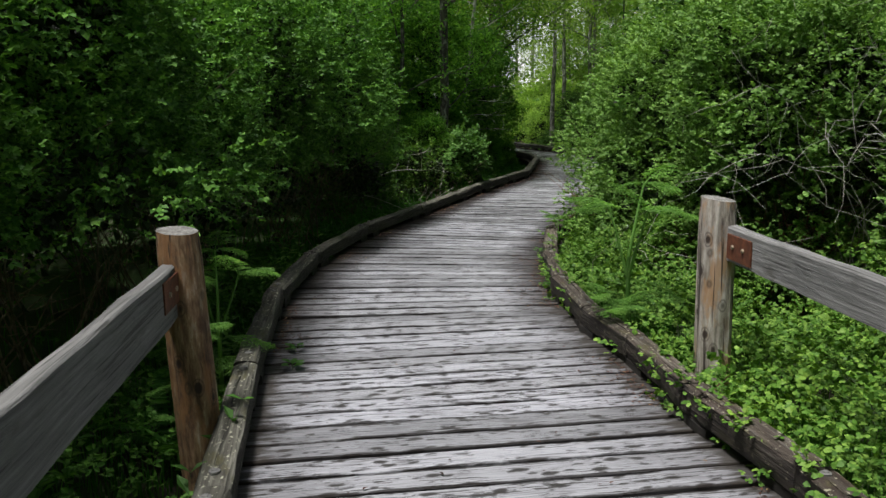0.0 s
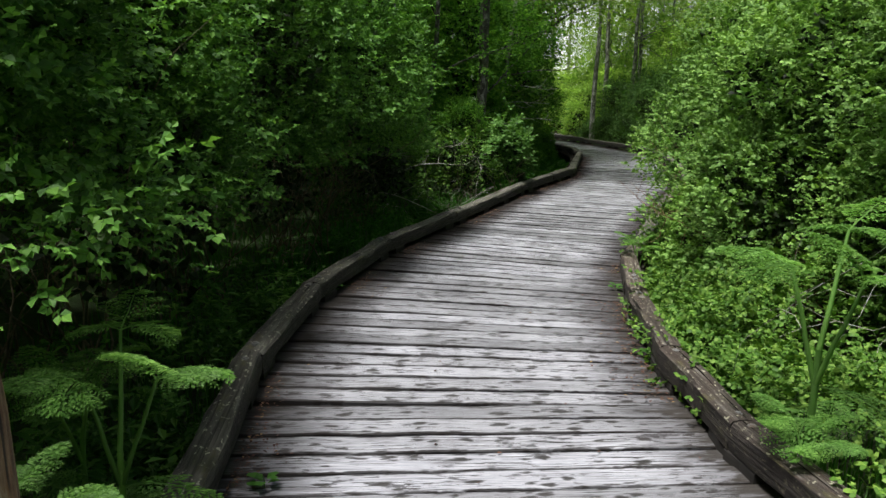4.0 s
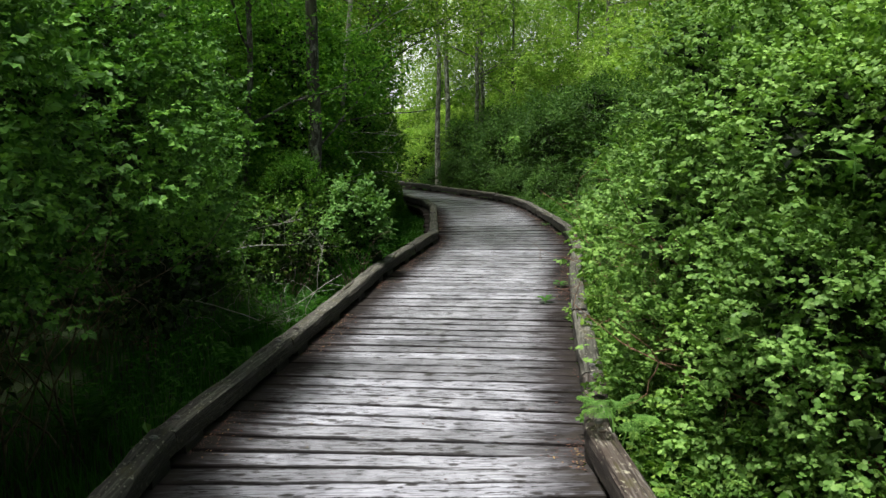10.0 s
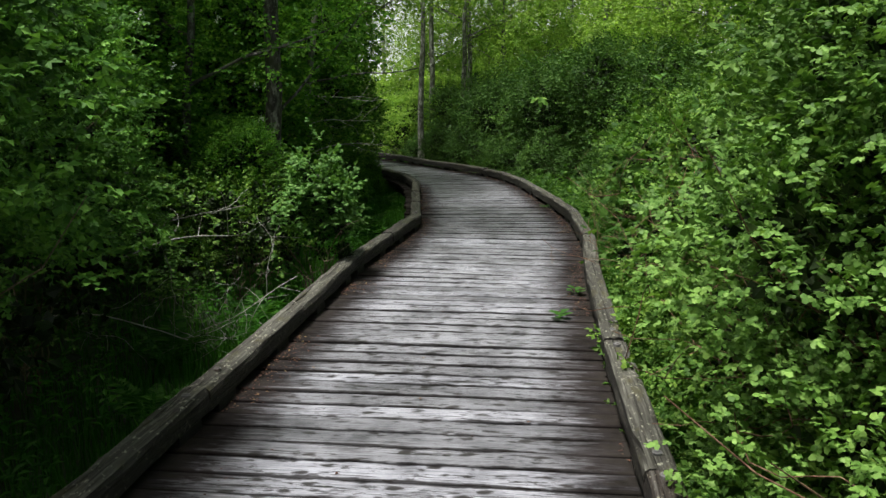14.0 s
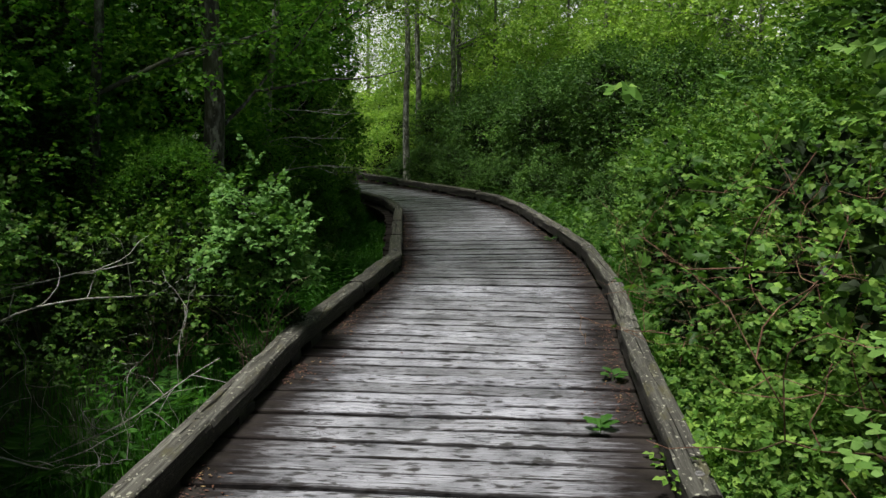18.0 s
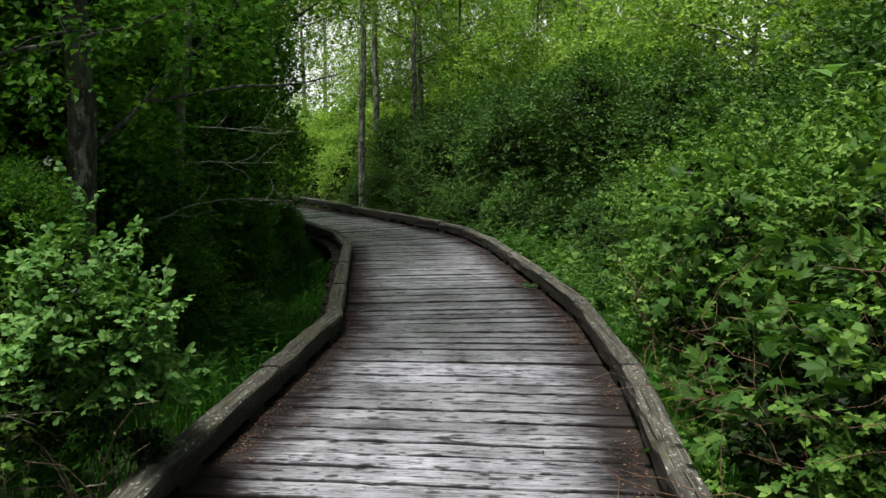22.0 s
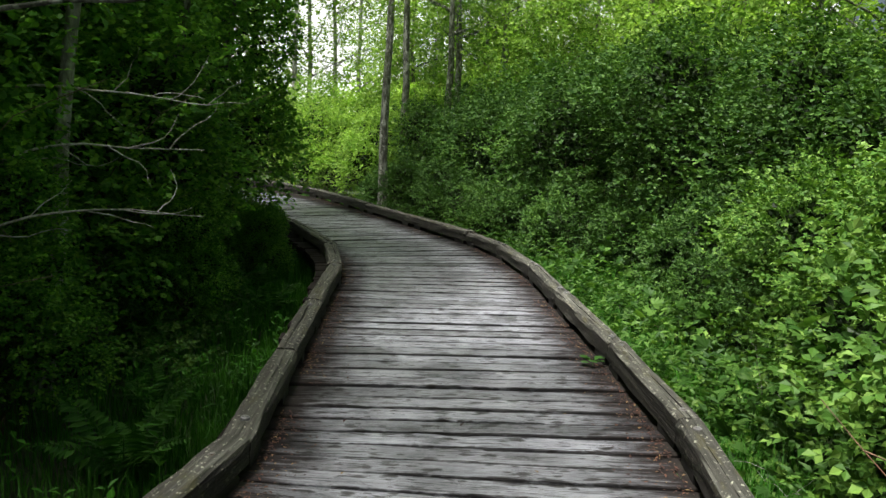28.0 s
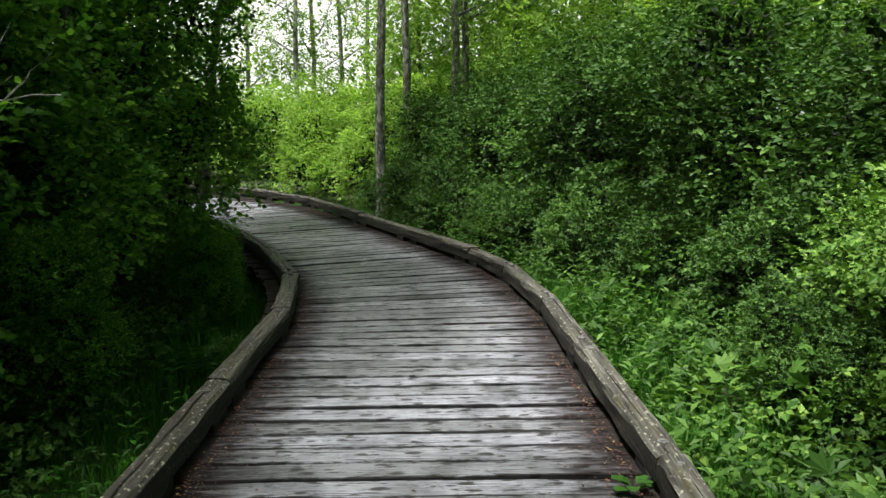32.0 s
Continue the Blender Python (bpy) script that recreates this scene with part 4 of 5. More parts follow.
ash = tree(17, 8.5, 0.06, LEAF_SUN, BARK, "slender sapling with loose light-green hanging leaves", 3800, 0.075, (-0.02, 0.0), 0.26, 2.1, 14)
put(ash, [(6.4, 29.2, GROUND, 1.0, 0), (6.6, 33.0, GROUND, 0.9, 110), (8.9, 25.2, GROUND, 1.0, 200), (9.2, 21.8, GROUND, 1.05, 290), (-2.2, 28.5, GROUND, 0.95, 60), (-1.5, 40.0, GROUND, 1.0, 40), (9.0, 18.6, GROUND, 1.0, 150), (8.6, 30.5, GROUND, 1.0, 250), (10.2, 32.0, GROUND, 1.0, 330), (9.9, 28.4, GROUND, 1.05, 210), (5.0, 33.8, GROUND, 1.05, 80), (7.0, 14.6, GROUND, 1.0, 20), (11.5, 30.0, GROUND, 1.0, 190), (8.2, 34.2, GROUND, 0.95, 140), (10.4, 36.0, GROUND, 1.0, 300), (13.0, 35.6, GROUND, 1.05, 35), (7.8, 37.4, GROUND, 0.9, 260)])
overhang = tree(18, 7.0, 0.06, LEAF_CROWN, BARK_DARK, "leaning alder with leafy limbs arching over boardwalk", 2400, 0.065, (0.13, -0.02), 0.42, 2.6, 13)
put(overhang, [(0.45, 20.3, GROUND, 1.0, 0), (0.3, 23.8, GROUND, 0.95, 40), (0.75, 21.7, GROUND, 1.0, 340), (0.9, 24.9, GROUND, 1.05, 15)])
birch = tree(16, 11, 0.09, LEAF_SUN, BARK_PALE, "pale-barked birch in sunlight beyond the bend", 1000, 0.09, (0.02, 0.0), 0.25, 1.9, 13)
put(birch, [(2.0, 38.0, GROUND, 1.0, 0), (2.6, 39.5, GROUND, 1.0, 90), (3.6, 40.5, GROUND, 1.0, 180), (4.4, 42.0, GROUND, 1.05, 270), (0.5, 41.0, GROUND, 1.0, 30), (-2.5, 43.0, GROUND, 1.1, 140), (7.0, 40.0, GROUND, 1.1, 220), (6.0, 36.5, GROUND, 1.0, 320), (10.0, 38.0, GROUND, 1.1, 70), (13, 33, GROUND, 1.1, 170)])

# ---- far woods ----


def far_woods():
    rng = np.random.default_rng(40)
    lumps = []
    # dense all round, mostly out of view, to block low sky light
    for k in range(760):
        a, d = rng.uniform(0, 2 * math.pi), rng.uniform(22, 60)
        x, y = d * math.cos(a) + 2, d * math.sin(a) + 14
        if -12 < x < 18 and y > 30:
            continue
        hh = rng.uniform(4, 9) * (0.6 + d / 60)
        for j in range(3):
            lumps.append((x + rng.normal(0, 1.5), y + rng.normal(0, 1.5), hh * (0.15 + 0.33 * j), rng.uniform(1.8, 3.0), 1.0))
    pos, way = cloud(rng, lumps, 42000, depth=0.4, low=-2)
    v, f = sprigs(rng, pos, way, np.full(len(pos), 0.55), 3, np.full(len(pos), 0.44), 0.42)
    tagged(link("far_woods", mesh_np("far_woods", v, f), LEAF_CROWN), "distant leafy green woodland around the boardwalk", "woods", kind="stuff")


far_woods()


def sunny_glade():
    """Light-green saplings and scrub that close the view past the bend."""
    rng = np.random.default_rng(41)
    lumps = []
    for k in range(90):
        x, y = rng.uniform(-9, 16), rng.uniform(35, 54)
        if y < 39 and x < 3:
            continue
        hh = rng.uniform(1.8, 3.4)
        for j in range(3):
            lumps.append((x + rng.normal(0, 0.6), y + rng.normal(0, 0.6), GROUND + hh * (0.2 + 0.3 * j), rng.uniform(0.8, 1.4), 1.0))
    pos, way = cloud(rng, lumps, 15000, depth=0.4, low=-2)
    v, f = sprigs(rng, pos, way, np.full(len(pos), 0.3), 3, np.full(len(pos), 0.19), 0.4)
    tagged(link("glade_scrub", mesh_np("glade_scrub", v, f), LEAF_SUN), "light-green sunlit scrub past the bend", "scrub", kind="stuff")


sunny_glade()

# ---- pale sky low behind the glade ----


def far_haze():
    """A wide curved sheet of bright hazy sky, far beyond the trees."""
    a = np.radians(np.linspace(55, 125, 29))
    ring = np.stack([2 + 90 * np.cos(a), 10 + 90 * np.sin(a)], 1)
    v = np.concatenate([np.c_[ring, np.full(29, -1.0)], np.c_[ring, np.full(29, 48.0)]])
    k = np.arange(28)
    me = mesh_np("backdrop", v, np.stack([k, k + 1, k + 30, k + 29], 1))
    m, t, q = material("hazy_sky")
    q.inputs["Base Color"].default_value = (0, 0, 0, 1)
    q.inputs["Emission Color"].default_value = (1.0, 1.0, 0.96, 1)
    q.inputs["Emission Strength"].default_value = 0.8
    tagged(link("backdrop", me, m), "bright pale hazy sky behind the woods", "sky", kind="structure")


far_haze()

# ---- grass and low herbs ----


def grass_field():
    rng = np.random.default_rng(50)
    n = 120000
    side = rng.random(n) < 0.5
    y = rng.uniform(1.5, 31, n)
    l, r = np.array(LEFT), np.array(RIGHT)
    out = np.where(side, rng.exponential(0.6, n), rng.exponential(0.38, n)) + 0.14
    x = np.where(side, np.interp(y, l[:, 1], l[:, 0]) - out, np.interp(y, r[:, 1], r[:, 0]) + out)
    keep = (out < 3.2) & ((y > 9) | ~side | (rng.random(n) < 0.35))
    x, y = x[keep], y[keep]
    n = len(x)
    z = np.array([ground_height(a, b) for a, b in zip(x, y)])
    p = np.stack([x, y, z], 1)
    h = rng.uniform(0.06, 0.26, n) * np.where(x > 3, 1.5, 1.0) * np.array([1.0 + 0.6 * noise.noise(Vector((a * 1.3, b * 1.3, 9))) for a, b in zip(x, y)])
    a = rng.uniform(0, 2 * np.pi, n)
    d = np.stack([np.cos(a), np.sin(a), np.zeros(n)], 1)
    s = np.stack([-np.sin(a), np.cos(a), np.zeros(n)], 1) * 0.004
    up = np.array([0, 0, 1.0])
    bendy = rng.uniform(0.1, 0.6, n)[:, None]
    mid = p + up * (h * 0.55)[:, None] + d * (h[:, None] * 0.18 * bendy)
    tip = p + up * h[:, None] * (1 - 0.25 * bendy) + d * (h[:, None] * 0.8 * bendy)
    v = np.stack([p - s, p + s, mid - s * 0.8, mid + s * 0.8, tip], 1).reshape(-1, 3)
    f = (np.arange(n)[:, None, None] * 5 + np.array([[0, 1, 3], [0, 3, 2], [2, 3, 4]])).reshape(-1, 3)
    tagged(link("grass", mesh_np("grass", v, f), GRASS), "soft bright-green grass along the boardwalk edges", "grass", kind="stuff")


grass_field()

# ---- low cover ----


def cover(name, points, side, y0, y1, out0, out1, height, count, size, mat, label, seed, leaves=6, length=0.12, bumps=1.3, wide=0.36, base=0.0, up=0.8, kind="triple"):
    """A mat of leafy shoots beside the boardwalk, its height in metres at the inner and outer edge."""
    rng = np.random.default_rng(seed)
    y = rng.uniform(y0, y1, count)
    o = rng.uniform(0, 1, count)
    p = np.array(points)
    edge = np.interp(y, p[:, 1], p[:, 0])
    x = edge + side * (out0 + (out1 - out0) * o)
    n = np.array([noise.noise(Vector((a * bumps, b * bumps, seed))) for a, b in zip(x, y)])
    n2 = np.array([noise.noise(Vector((a * 5, b * 5, seed + 3))) for a, b in zip(x, y)])
    top = (height[0] + (height[1] - height[0]) * o) * (1 + 0.7 * n + 0.35 * n2)
    keep = (top > 0.02) & (n2 > -0.28) & (np.hypot(x - 1.05, y - 4.95) > 0.42)
    x, y, top = x[keep], y[keep], top[keep]
    g = np.array([ground_height(a, b) for a, b in zip(x, y)])
    z = g + base + top * rng.beta(3, 1.2, len(x))
    pos = np.stack([x, y, z], 1)
    way = unit(rng.normal(0, 0.7, pos.shape) * (1, 1, 0.5) + np.array([-side * 0.35, 0, up]))
    v, f = sprigs(rng, pos, way, rng.uniform(0.6, 1.3, len(x)) * length, leaves - 2, np.full(len(x), size * 1.25), wide, 0.25, kind)
    tagged(link(name, mesh_np(name, v, f), mat), label, "undergrowth", kind="stuff")


def herbs(name, points, side, y0, y1, out0, out1, count, tall, mat, label, seed, size=0.08, wide=0.2, pairs=5):
    """Upright leafy stalks with drooping narrow leaves."""
    rng = np.random.default_rng(seed)
    y = rng.uniform(y0, y1, count)
    p = np.array(points)
    x = np.interp(y, p[:, 1], p[:, 0]) + side * rng.uniform(out0, out1, count)
    n = np.array([noise.noise(Vector((a * 1.1, b * 1.1, seed))) for a, b in zip(x, y)])
    x, y = x[n > -0.15], y[n > -0.15]
    k = len(x)
    g = np.array([ground_height(a, b) for a, b in zip(x, y)])
    h = tall * rng.uniform(0.5, 1.2, k)
    root = np.stack([x, y, g], 1)
    tilt = np.stack([rng.normal(0, 0.18, k), rng.normal(0, 0.18, k), np.ones(k)], 1)
    vs, fs, base = [], [], 0
    for j in range(pairs):
        q = 0.25 + 0.75 * (j + 0.5) / pairs
        for s in (0, 1):
            a = rng.uniform(0, 0.8, k) + j * 1.57 + s * math.pi
            way = unit(np.stack([np.cos(a), np.sin(a), rng.normal(0.35, 0.3, k)], 1))
            v, f = leaf_faces(root + tilt * (h * q)[:, None], way, np.tile((0, 0, 1.0), (k, 1)), size * rng.uniform(0.6, 1.2, k) * (1.15 - 0.4 * q), wide, 0.06)
            vs.append(v)
            fs.append(f + base)
            base += len(v)
    w = np.array([0.0025, 0, 0])
    v = np.stack([root - w, root + w, root + tilt * h[:, None]], 1).reshape(-1, 3)
    vs.append(v)
    fs.append((np.arange(k)[:, None] * 3 + np.arange(3)) + base)
    tagged(link(name, mesh_np(name, np.concatenate(vs), np.concatenate(fs)), mat), label, "herbs", kind="stuff")


cover("creeping_rose", RIGHT, 1, -1.5, 7.2, 0.03, 2.0, (0.42, 0.85), 13000, 0.032, LEAF_BROAD, "low creeping wild rose covering the kerb edge", 61, length=0.11, wide=0.42, kind="rose")
cover("bramble_skirt", RIGHT, 1, 6.4, 12.4, 0.08, 0.9, (0.3, 0.75), 3000, 0.046, LEAF_BROAD, "low leafy shoots at the foot of the thicket", 62)
cover("broadleaf_skirt", RIGHT, 1, 12.5, 18.5, 0.3, 1.6, (0.15, 0.6), 900, 0.06, LEAF_BROAD, "loose broad-leaved undergrowth beside boardwalk", 63, length=0.16)
cover("hedge_skirt", RIGHT, 1, 17.0, 30.0, 1.0, 3.4, (0.08, 0.4), 1600, 0.06, LEAF_HEDGE, "mixed leafy undergrowth below the hedge", 64, length=0.16)
cover("shade_cover", LEFT, -1, 2.0, 8.0, 0.22, 1.2, (0.18, 0.45), 600, 0.045, LEAF_LEFT, "shaded low leafy undergrowth beside boardwalk", 65)
cover("gloom_skirt", LEFT, -1, 18.0, 28.0, 0.9, 2.6, (0.15, 1.0), 3200, 0.055, LEAF_HEDGE, "dark fern-like undergrowth below tall bushes", 66, length=0.18)
cover("shade_brush", LEFT, -1, 11.5, 18.0, 1.4, 3.0, (0.35, 1.1), 1200, 0.05, LEAF_HEDGE, "dark loose undergrowth below shaded saplings", 67, length=0.2, bumps=0.9)
cover("forest_floor", LEFT, -1, -7.0, 30.0, 2.4, 12.0, (0.25, 0.45), 5200, 0.085, LEAF_LEFT, "low leafy cover on the shaded forest floor", 68, leaves=5, length=0.2)
cover("forest_floor", RIGHT, 1, -7.0, 30.0, 2.2, 12.0, (0.3, 0.5), 5200, 0.085, LEAF_LEFT, "low leafy cover on the shaded forest floor", 69, leaves=5, length=0.2)
cover("lobed_herb", RIGHT, 1, 12.0, 21.0, 0.12, 1.3, (0.2, 0.5), 210, 0.07, LEAF_HERB, "low broad lobed leaves among grass and herbs", 74, leaves=5, length=0.2, kind="lobed")
herbs("nettle", RIGHT, 1, 13.5, 27.0, 0.2, 2.3, 2600, 0.5, LEAF_HERB, "upright leafy nettle-like herbs in grass", 71, size=0.10)
herbs("shade_herb", LEFT, -1, 1.5, 9.0, 0.22, 0.9, 330, 0.5, LEAF_LEFT, "upright narrow-leaved herbs in shade beside kerb", 73, size=0.11)
herbs("meadow_herb", LEFT, -1, 9.0, 20.0, 0.25, 1.6, 400, 0.38, GRASS, "thin green herbs standing in shaded grass", 72)


# ---- ferns, feathery plants, dead branches, litter ----


def frond_mesh(rng, length, arch, pairs, width, narrow):
    """One arching frond: a stalk with narrow leaflets on both sides."""
    q = np.linspace(0, 1, 9)
    spine = np.stack([length * q * (1 - 0.15 * q), np.zeros(9), arch * length * (q - 0.85 * q * q) * 1.6], 1)
    v0, f0 = tubes([(spine, np.linspace(0.003, 0.001, 9))], 3)
    f0 = np.concatenate([f0[:, [0, 1, 2]], f0[:, [0, 2, 3]]])
    t = np.linspace(0.14, 0.98, pairs)
    p = np.stack([np.interp(t, q, spine[:, k]) for k in range(3)], 1)
    size = width * np.sin(np.pi * (0.12 + 0.86 * t)) ** 0.8 + 0.01
    vs, fs, base = [v0], [f0], len(v0)
    for s in (-1, 1):
        way = unit(np.stack([np.full(pairs, 0.35), np.full(pairs, float(s)), rng.normal(-0.08, 0.12, pairs)], 1))
        v, f = leaf_faces(p, way, np.tile((0, 0, 1.0), (pairs, 1)), size, narrow, 0.03)
        vs.append(v)
        fs.append(f + base)
        base += len(v)
    return mesh_np("frond", np.concatenate(vs), np.concatenate(fs))


def fern(seed, length, count, arch, label, name="fern", pairs=16, width=0.09, narrow=0.16, mat=None, steep=35):
    rng = np.random.default_rng(seed)
    thing = tagged(new(name), label, "fern")
    kinds = [frond_mesh(rng, length * s, arch, pairs, width * s, narrow) for s in (1.0, 0.85, 0.7)]
    for k in range(count):
        ob = link("frond", kinds[k % 3], mat or FERN, thing)
        ob.matrix_basis = pose(0, 0, 0.02, 0, -rng.uniform(steep - 15, steep + 15), k * 360 / count + rng.uniform(-14, 14))
    return thing


lady = fern(81, 0.5, 9, 0.35, "arching green fern in the shade beside boardwalk")
rng_f = np.random.default_rng(82)
spots = [(-1.35, 4.5), (-1.3, 3.9), (-1.5, 5.3), (-1.45, 2.6), (-1.3, 1.9)]
for yy in np.arange(19.0, 25.5, 0.42):
    spots.append((kerb_x(LEFT, yy) - rng_f.uniform(0.45, 1.3), yy))
for yy in np.arange(10.0, 18.0, 1.1):
    spots.append((kerb_x(LEFT, yy) - rng_f.uniform(0.5, 1.3), yy))
put(lady, [(x, y, ground_height(x, y), rng_f.uniform(0.75, 1.25), rng_f.uniform(0, 360)) for x, y in spots], "ferns beside boardwalk")


def feathery(seed, height, label):
    """A stout pale stalk that splits in three and carries flat, finely cut feathery leaves."""
    rng = np.random.default_rng(seed)
    thing = tagged(new("cow_parsley"), label, "wild plant")
    line = wander(rng, (0, 0, 0), (0.02, 0.02, 1), height * 0.62, 6, 0.03)
    v, f = tubes([(line, np.linspace(0.016, 0.010, 7))], 8)
    stalk = link("stalk", mesh_np("stalk", v, f), FEATHER, thing, "stout pale-green stalk", smooth=True)
    ends = []
    for k in range(3):
        a = k * 2.1 + 0.6
        arm = wander(rng, line[5 if k else 6], (math.cos(a) * 0.32, math.sin(a) * 0.32, 1), height * 0.34, 5, 0.05)
        v, f = tubes([(arm, np.linspace(0.009, 0.005, 6))], 6)
        link("side_stalk", mesh_np("side_stalk", v, f), FEATHER, stalk, smooth=True)
        for j in range(3):
            ends.append((arm[5], a + (j - 1) * 1.15, 0.20))
    for k in range(4):
        ends.append((line[3 + k % 3], 2.6 + k * 1.5, 0.27))
    for start, a, length in ends:
        rib = wander(rng, start, (math.cos(a), math.sin(a), rng.uniform(0.1, 0.9)), length * rng.uniform(0.8, 1.2), 10, 0.06, -0.06)
        tv, tf = tubes([(rib, np.linspace(0.003, 0.001, 11))], 3)
        vs, fs, base = [tv], [np.concatenate([tf[:, [0, 1, 2]], tf[:, [0, 2, 3]]])], len(tv)
        d = unit(np.gradient(rib, axis=0))
        for s in (-1, 1):
            sd = unit(np.cross(d, (0, 0, 1.0))) * s
            for m in range(2, 11):
                reach = 0.10 * math.sin(math.pi * (0.25 + 0.072 * m)) + 0.02
                way = unit(sd[m] + 0.55 * d[m] + rng.normal(0, 0.06, 3))
                q = np.linspace(0.1, 1.0, 9)[:, None]
                at = rib[m] + way * reach * q - np.array([0, 0, 0.05]) * reach * q * q * 4
                cross = unit(np.cross(way, (0, 0, 1.0)))
                for u in (-1, 1):
                    tip = unit(cross * u + way * 0.6 + rng.normal(0, 0.15, (9, 3)))
                    v, f = leaf_faces(at, tip, np.tile((0, 0, 1.0), (9, 1)), 0.024 * (1.1 - 0.7 * q[:, 0]) + 0.004, 0.17, 0.04)
                    vs.append(v)
                    fs.append(f + base)
                    base += len(v)
        link("feathery_leaf", mesh_np("feathery_leaf", np.concatenate(vs), np.concatenate(fs)), FEATHER, thing)
    return thing


put(feathery(83, 1.1, "tall feathery light-green plant leaning over kerb"), [(1.08, 4.97, GROUND, 1.2, 0), (0.98, 4.75, GROUND, 0.62, 120), (-1.2, 4.3, GROUND, 0.95, 60), (-1.25, 3.85, GROUND, 0.75, 200), (-1.45, 4.6, GROUND, 0.8, 300), (1.12, 8.35, GROUND, 0.6, 150)], "feathery plants at the kerbs")


def dead_tangle(seed, label, spread, count, name="dead_branch", thick=0.004, mat=DEAD, wide=0.5):
    """A tangle of bare grey twigs arching from one base."""
    rng = np.random.default_rng(seed)
    thing = tagged(new(name), label, "dead branches")
    for k in range(count):
        a = rng.uniform(0, 2 * math.pi)
        line = wander(rng, (rng.normal(0, 0.1), rng.normal(0, 0.1), 0), (math.cos(a) * wide, math.sin(a) * wide, 1.4), spread * rng.uniform(0.8, 1.2), 14, 0.26, -0.05)
        paths = [(line, np.linspace(thick, 0.0012, 15))]
        for j in (7, 8, 9, 10, 11, 13):
            paths.append((wander(rng, line[j], rng.normal(0, 1, 3), spread * 0.28, 6, 0.35), np.linspace(thick * 0.6, 0.001, 7)))
        for q in paths:
            v, f = tubes([q], 4)
            link("twig", mesh_np("twig", v, f), mat, thing, smooth=True)
    return thing


put(dead_tangle(84, "tangle of bare grey dead twigs against thicket", 2.9, 12, thick=0.0035, wide=0.16), [(2.75, 5.6, 0.3, 0.8, 0), (3.05, 5.2, 0.3, 0.8, 140)])
put(dead_tangle(85, "bare thin dead branches in shaded undergrowth", 1.2, 5), [(-0.30, 13.0, GROUND, 0.75, 0), (-0.75, 12.3, GROUND, 0.7, 100), (4.1, 15.3, GROUND, 0.6, 60), (4.3, 16.4, GROUND, 0.6, 160), (3.75, 13.9, GROUND, 0.65, 210), (4.3, 13.4, GROUND, 1.1, 250), (4.6, 14.6, GROUND, 1.0, 300), (-0.2, 17.0, GROUND, 0.9, 40)], "dead branches in undergrowth")


def bough(seed, start, way, length, thick):
    """One long bare bough with a few side twigs, resting in the brush."""
    rng = np.random.default_rng(seed)
    thing = tagged(new("bare_bough"), "long bare grey bough lying through shaded brush", "dead branches", "boughs in the brush")
    line = wander(rng, start, way, length, 12, 0.09, -0.012)
    v, f = tubes([(line, np.linspace(thick, 0.002, 13))], 6)
    link("bough", mesh_np("bough", v, f), DEAD, thing, smooth=True)
    for j in (3, 5, 7, 8, 10):
        tw = wander(rng, line[j], np.array(way) + rng.normal(0, 0.7, 3), length * 0.3, 6, 0.2)
        v, f = tubes([(tw, np.linspace(thick * 0.5, 0.001, 7))], 4)
        link("twig", mesh_np("twig", v, f), DEAD, thing, smooth=True)


bough(101, (-1.9, 12.6, 0.55), (1.0, 0.25, -0.12), 1.7, 0.008)
bough(102, (-1.2, 13.2, 0.25), (1.0, 0.1, 0.28), 1.5, 0.007)
bough(103, (-1.5, 12.0, 0.1), (1.0, 0.35, 0.12), 1.6, 0.006)
bough(105, (0.1, 17.2, 1.0), (1.0, 0.25, 0.22), 1.35, 0.009)
bough(106, (0.2, 18.0, 1.5), (1.0, -0.1, 0.12), 1.3, 0.008)
bough(107, (0.1, 16.7, 0.7), (1.0, 0.3, 0.45), 1.3, 0.008)
bough(104, (-0.7, 12.4, -0.2), (0.8, 0.3, 0.4), 1.0, 0.004)


put(dead_tangle(87, "red-brown dead canes caught in the thicket", 1.5, 9, "dead_cane", 0.003, CANE), [(3.45, 12.3, 0.0, 0.95, 165), (3.15, 11.0, 0.3, 0.95, 20), (2.55, 9.4, GROUND, 1.3, 40), (2.9, 10.3, GROUND, 1.35, 130), (3.25, 11.2, GROUND, 1.3, 260), (3.15, 12.1, GROUND, 1.1, 0), (3.6, 13.4, GROUND, 1.1, 90), (4.25, 14.6, GROUND, 0.95, 200), (3.3, 12.75, GROUND, 1.0, 310)], "dead canes in the thicket")


def litter_material():
    m, t, p = material("leaf_litter")
    geo = t.nodes.new("ShaderNodeNewGeometry")
    t.links.new(ramp(t, geo.outputs["Random Per Island"], [(0.0, (0.022, 0.011, 0.008)), (0.5, (0.06, 0.022, 0.013)), (0.85, (0.11, 0.045, 0.022)), (0.98, (0.22, 0.15, 0.06))]), p.inputs["Base Color"])
    p.inputs["Roughness"].default_value = 0.8
    return m


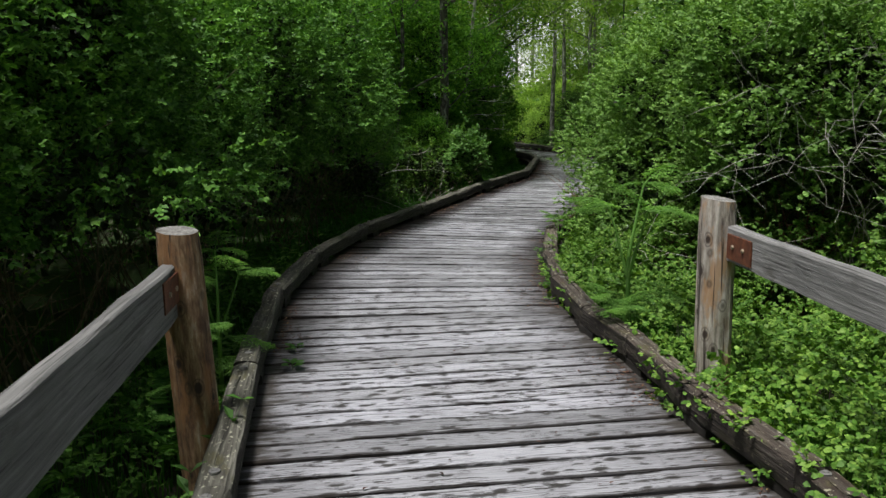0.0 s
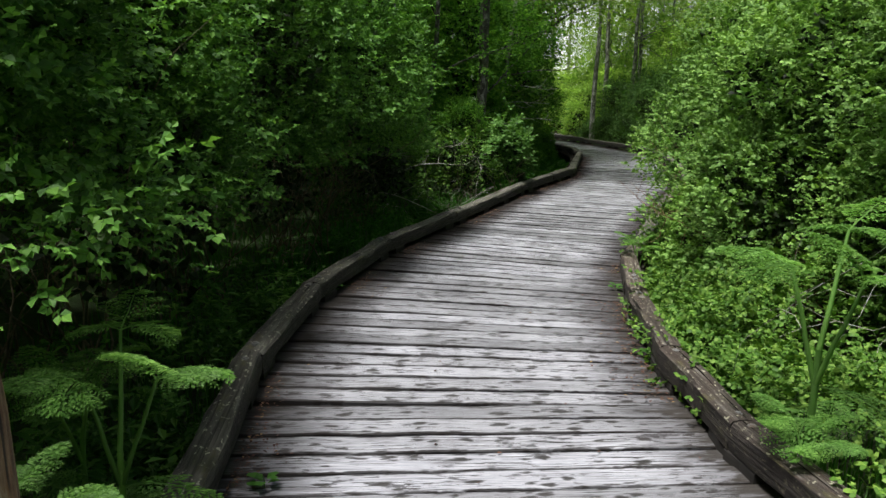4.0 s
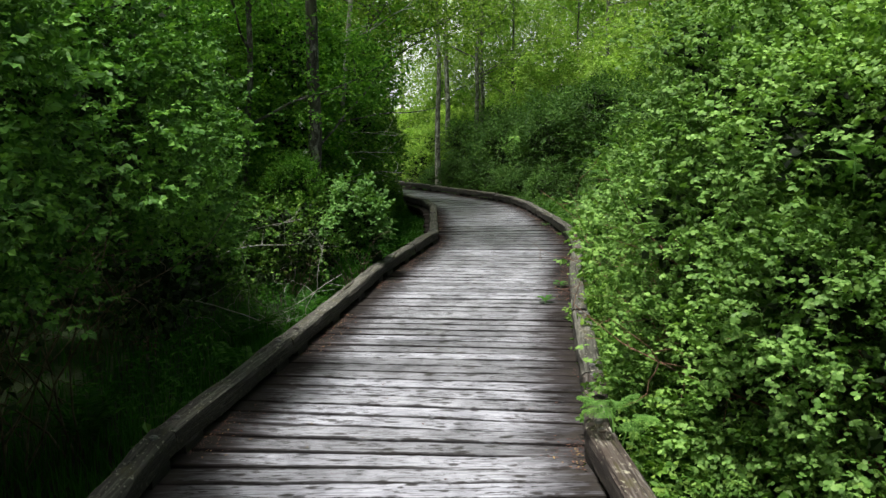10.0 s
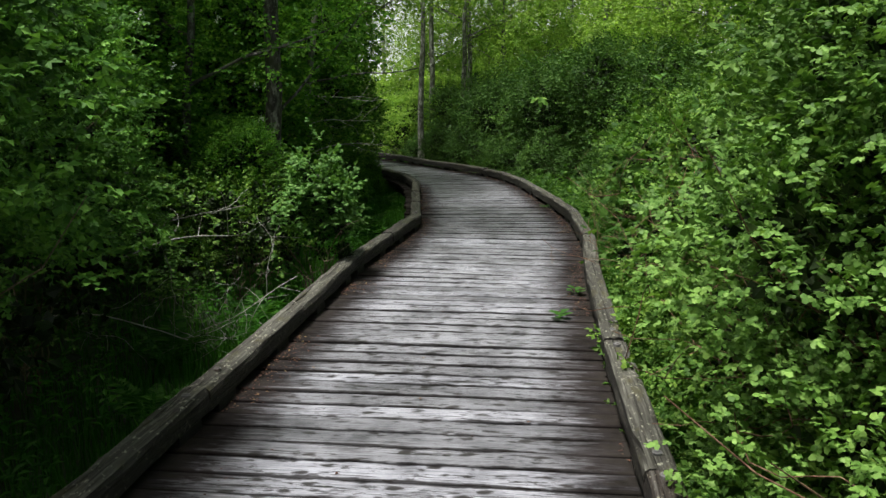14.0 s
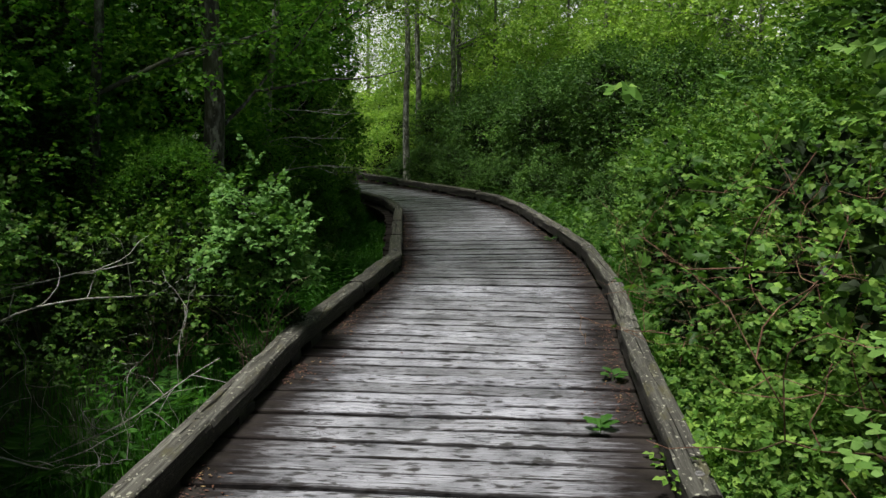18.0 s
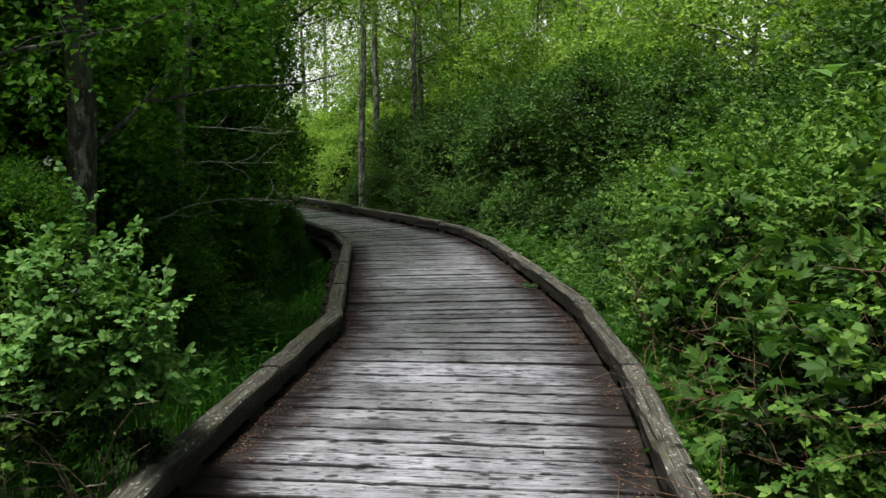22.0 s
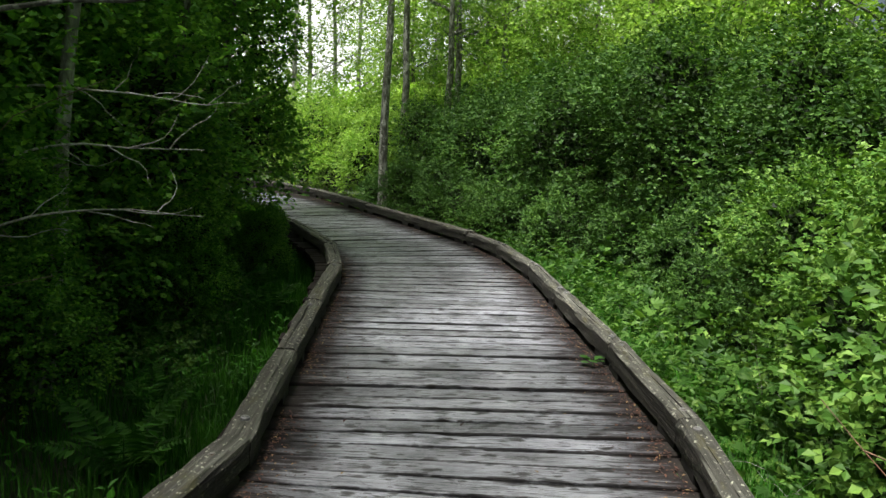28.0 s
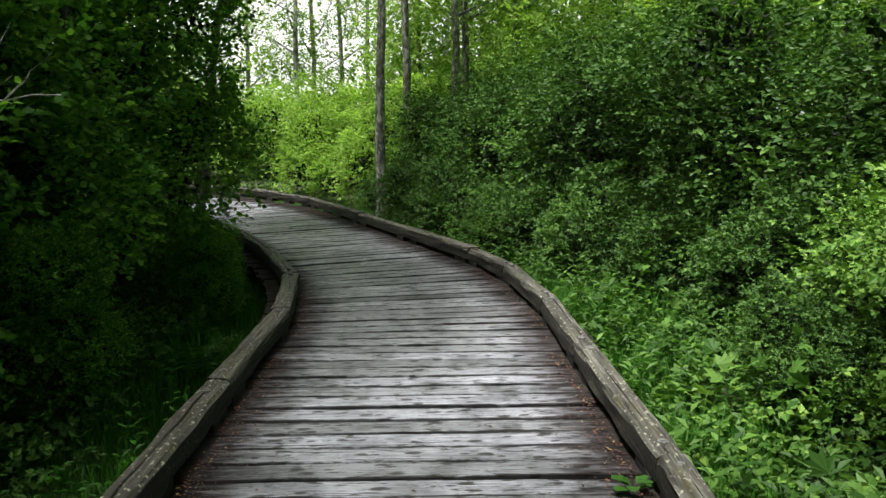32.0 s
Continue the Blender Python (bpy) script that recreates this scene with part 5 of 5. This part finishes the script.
def litter():
    """Fallen needles and leaf scraps gathered along the kerbs, a few on the open boards."""
    rng = np.random.default_rng(86)
    pos, size = [], []
    for points, side in ((LEFT, 1), (RIGHT, -1)):
        line = along(points)
        nrm = np.gradient(line, axis=0)
        nrm = unit(np.stack([-nrm[:, 1], nrm[:, 0]], 1)) * (-1 if side > 0 else 1)
        for k in rng.integers(0, len(line), 14000):
            p = line[k] + nrm[k] * (rng.exponential(0.07) + 0.005)
            if 2 < p[1] < 28 and noise.noise(Vector((p[0] * 1.1, p[1] * 1.1, 3))) > (0.12 if p[1] < 9 else -0.05):
                pos.append((p[0], p[1], rng.uniform(0.004, 0.016)))
                size.append(rng.uniform(0.008, 0.024))
    for k in range(260):
        c = CENTRE[rng.integers(350, len(CENTRE) - 300)]
        pos.append((c[0] + rng.uniform(-0.85, 0.85), c[1], 0.007))
        size.append(rng.uniform(0.01, 0.03))
    pos, size = np.array(pos), np.array(size)
    a = rng.uniform(0, 2 * np.pi, len(pos))
    way = unit(np.stack([np.cos(a), np.sin(a), rng.normal(0, 0.12, len(pos))], 1))
    v, f = leaf_faces(pos, way, np.tile((0, 0, 1.0), (len(pos), 1)), size, 0.25, 0.05)
    tagged(link("leaf_litter", mesh_np("leaf_litter", v, f), litter_material()), "red-brown fallen leaf litter along the kerbs", "litter", kind="stuff")


litter()


def seedling(seed, label, size, leaves, mat, name="seedling"):
    """A small shoot with a few leaves, rooted at its origin."""
    rng = np.random.default_rng(seed)
    thing = tagged(new(name), label, "wild plant")
    for k in range(leaves):
        a = k * 2.4 + rng.uniform(-0.3, 0.3)
        p = np.array([[0.01 * math.cos(a), 0.01 * math.sin(a), size * (0.2 + 0.5 * k / leaves)]])
        d = unit(np.array([[math.cos(a), math.sin(a), 0.35]]))
        v, f = leaf_faces(p, d, np.array([[0, 0, 1.0]]), np.array([size * rng.uniform(0.7, 1.1)]), 0.34, 0.1, "blunt")
        link("leaf", mesh_np("leaf", v, f), mat, thing)
    v, f = tubes([(np.array([(0, 0, -0.02), (0, 0, size * 0.4), (0.004, 0, size * 0.75)]), np.array([0.002, 0.002, 0.001]))], 5)
    link("stem", mesh_np("stem", v, f), mat, thing, smooth=True)
    return thing


put(seedling(91, "small green seedling growing between deck boards", 0.06, 7, FERN), [(2.18, 12.41, 0.0, 1.2, 0), (1.83, 11.74, 0.0, 1.3, 80), (-1.10, 7.48, 0.0, 1.2, 160), (3.52, 17.23, 0.0, 1.2, 200), (-0.84, 4.37, 0.0, 1.0, 40), (0.78, 6.25, 0.0, 1.0, 90), (0.86, 7.76, 0.0, 1.0, 10), (-0.88, 4.7, 0.0, 0.9, 220)], "seedlings on the deck edge")
put(seedling(92, "spray of large pale-green leaves in thicket", 0.16, 5, LEAF_ELDER, "broadleaf_spray"), [(1.52, 7.4, 1.30, 1.0, 60), (2.93, 12.7, 1.55, 0.8, 190)])


def blossom():
    """Tiny white flower heads scattered in the shaded saplings."""
    rng = np.random.default_rng(93)
    m, t, p = material("white_petal")
    p.inputs["Base Color"].default_value, p.inputs["Roughness"].default_value = (0.75, 0.75, 0.70, 1), 0.6
    heads = np.array([(-0.9, 14.6, 1.75), (-0.2, 15.3, 1.6), (-0.15, 15.35, 1.25), (-1.3, 13.4, 1.5), (-1.5, 12.6, 1.9), (-1.0, 13.6, 2.1), (-0.5, 14.9, 2.2), (-1.6, 12.0, 2.3), (-1.2, 13.0, 2.4)])
    pos = np.repeat(heads, 14, 0) + rng.normal(0, 0.02, (14 * len(heads), 3))
    d = unit(rng.normal(0, 1, pos.shape))
    v, f = leaf_faces(pos, d, unit(rng.normal(0, 1, pos.shape)), np.full(len(pos), 0.022), 0.45)
    tagged(link("blossom", mesh_np("blossom", v, f), m), "small white blossom heads among shaded leaves", "flowers", kind="stuff")


blossom()


# ---- deck boards ----


def build_deck():
    rng = np.random.default_rng(3)
    deck = tagged(new("boardwalk"), "silver-grey weathered cross-laid plank boardwalk", "boardwalk", kind="structure")
    s = np.r_[0, np.cumsum(np.linalg.norm(np.diff(CENTRE, axis=0), axis=1))]
    tang = unit(np.gradient(CENTRE, axis=0))
    at = 0.3
    while at < s[-1] - 0.4 and CENTRE[min(np.searchsorted(s, at), len(s) - 1), 1] < 34.5:
        w = rng.choice([0.137, 0.142, 0.146, 0.150]) + rng.normal(0, 0.002)
        mid = at + w / 2
        k = np.searchsorted(s, mid)
        c = np.array([np.interp(mid, s, CENTRE[:, j]) for j in (0, 1)])
        d = tang[k]
        k2 = min(k + 40, len(s) - 1)
        k1 = max(k - 40, 0)
        turn = math.atan2(tang[k2][1], tang[k2][0]) - math.atan2(tang[k1][1], tang[k1][0])
        curve = turn / max(s[k2] - s[k1], 1e-6)
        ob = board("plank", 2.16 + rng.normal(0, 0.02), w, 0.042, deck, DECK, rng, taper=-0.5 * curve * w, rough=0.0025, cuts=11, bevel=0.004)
        ob.matrix_basis = pose(c[0], c[1], rng.normal(0, 0.0025), rng.normal(0, 0.35), rng.normal(0, 0.12), math.degrees(math.atan2(d[1], d[0])) - 90 + rng.normal(0, 0.3))
        at += w + rng.choice([0.010, 0.013, 0.016, 0.020, 0.028], p=[0.25, 0.3, 0.25, 0.14, 0.06])


build_deck()
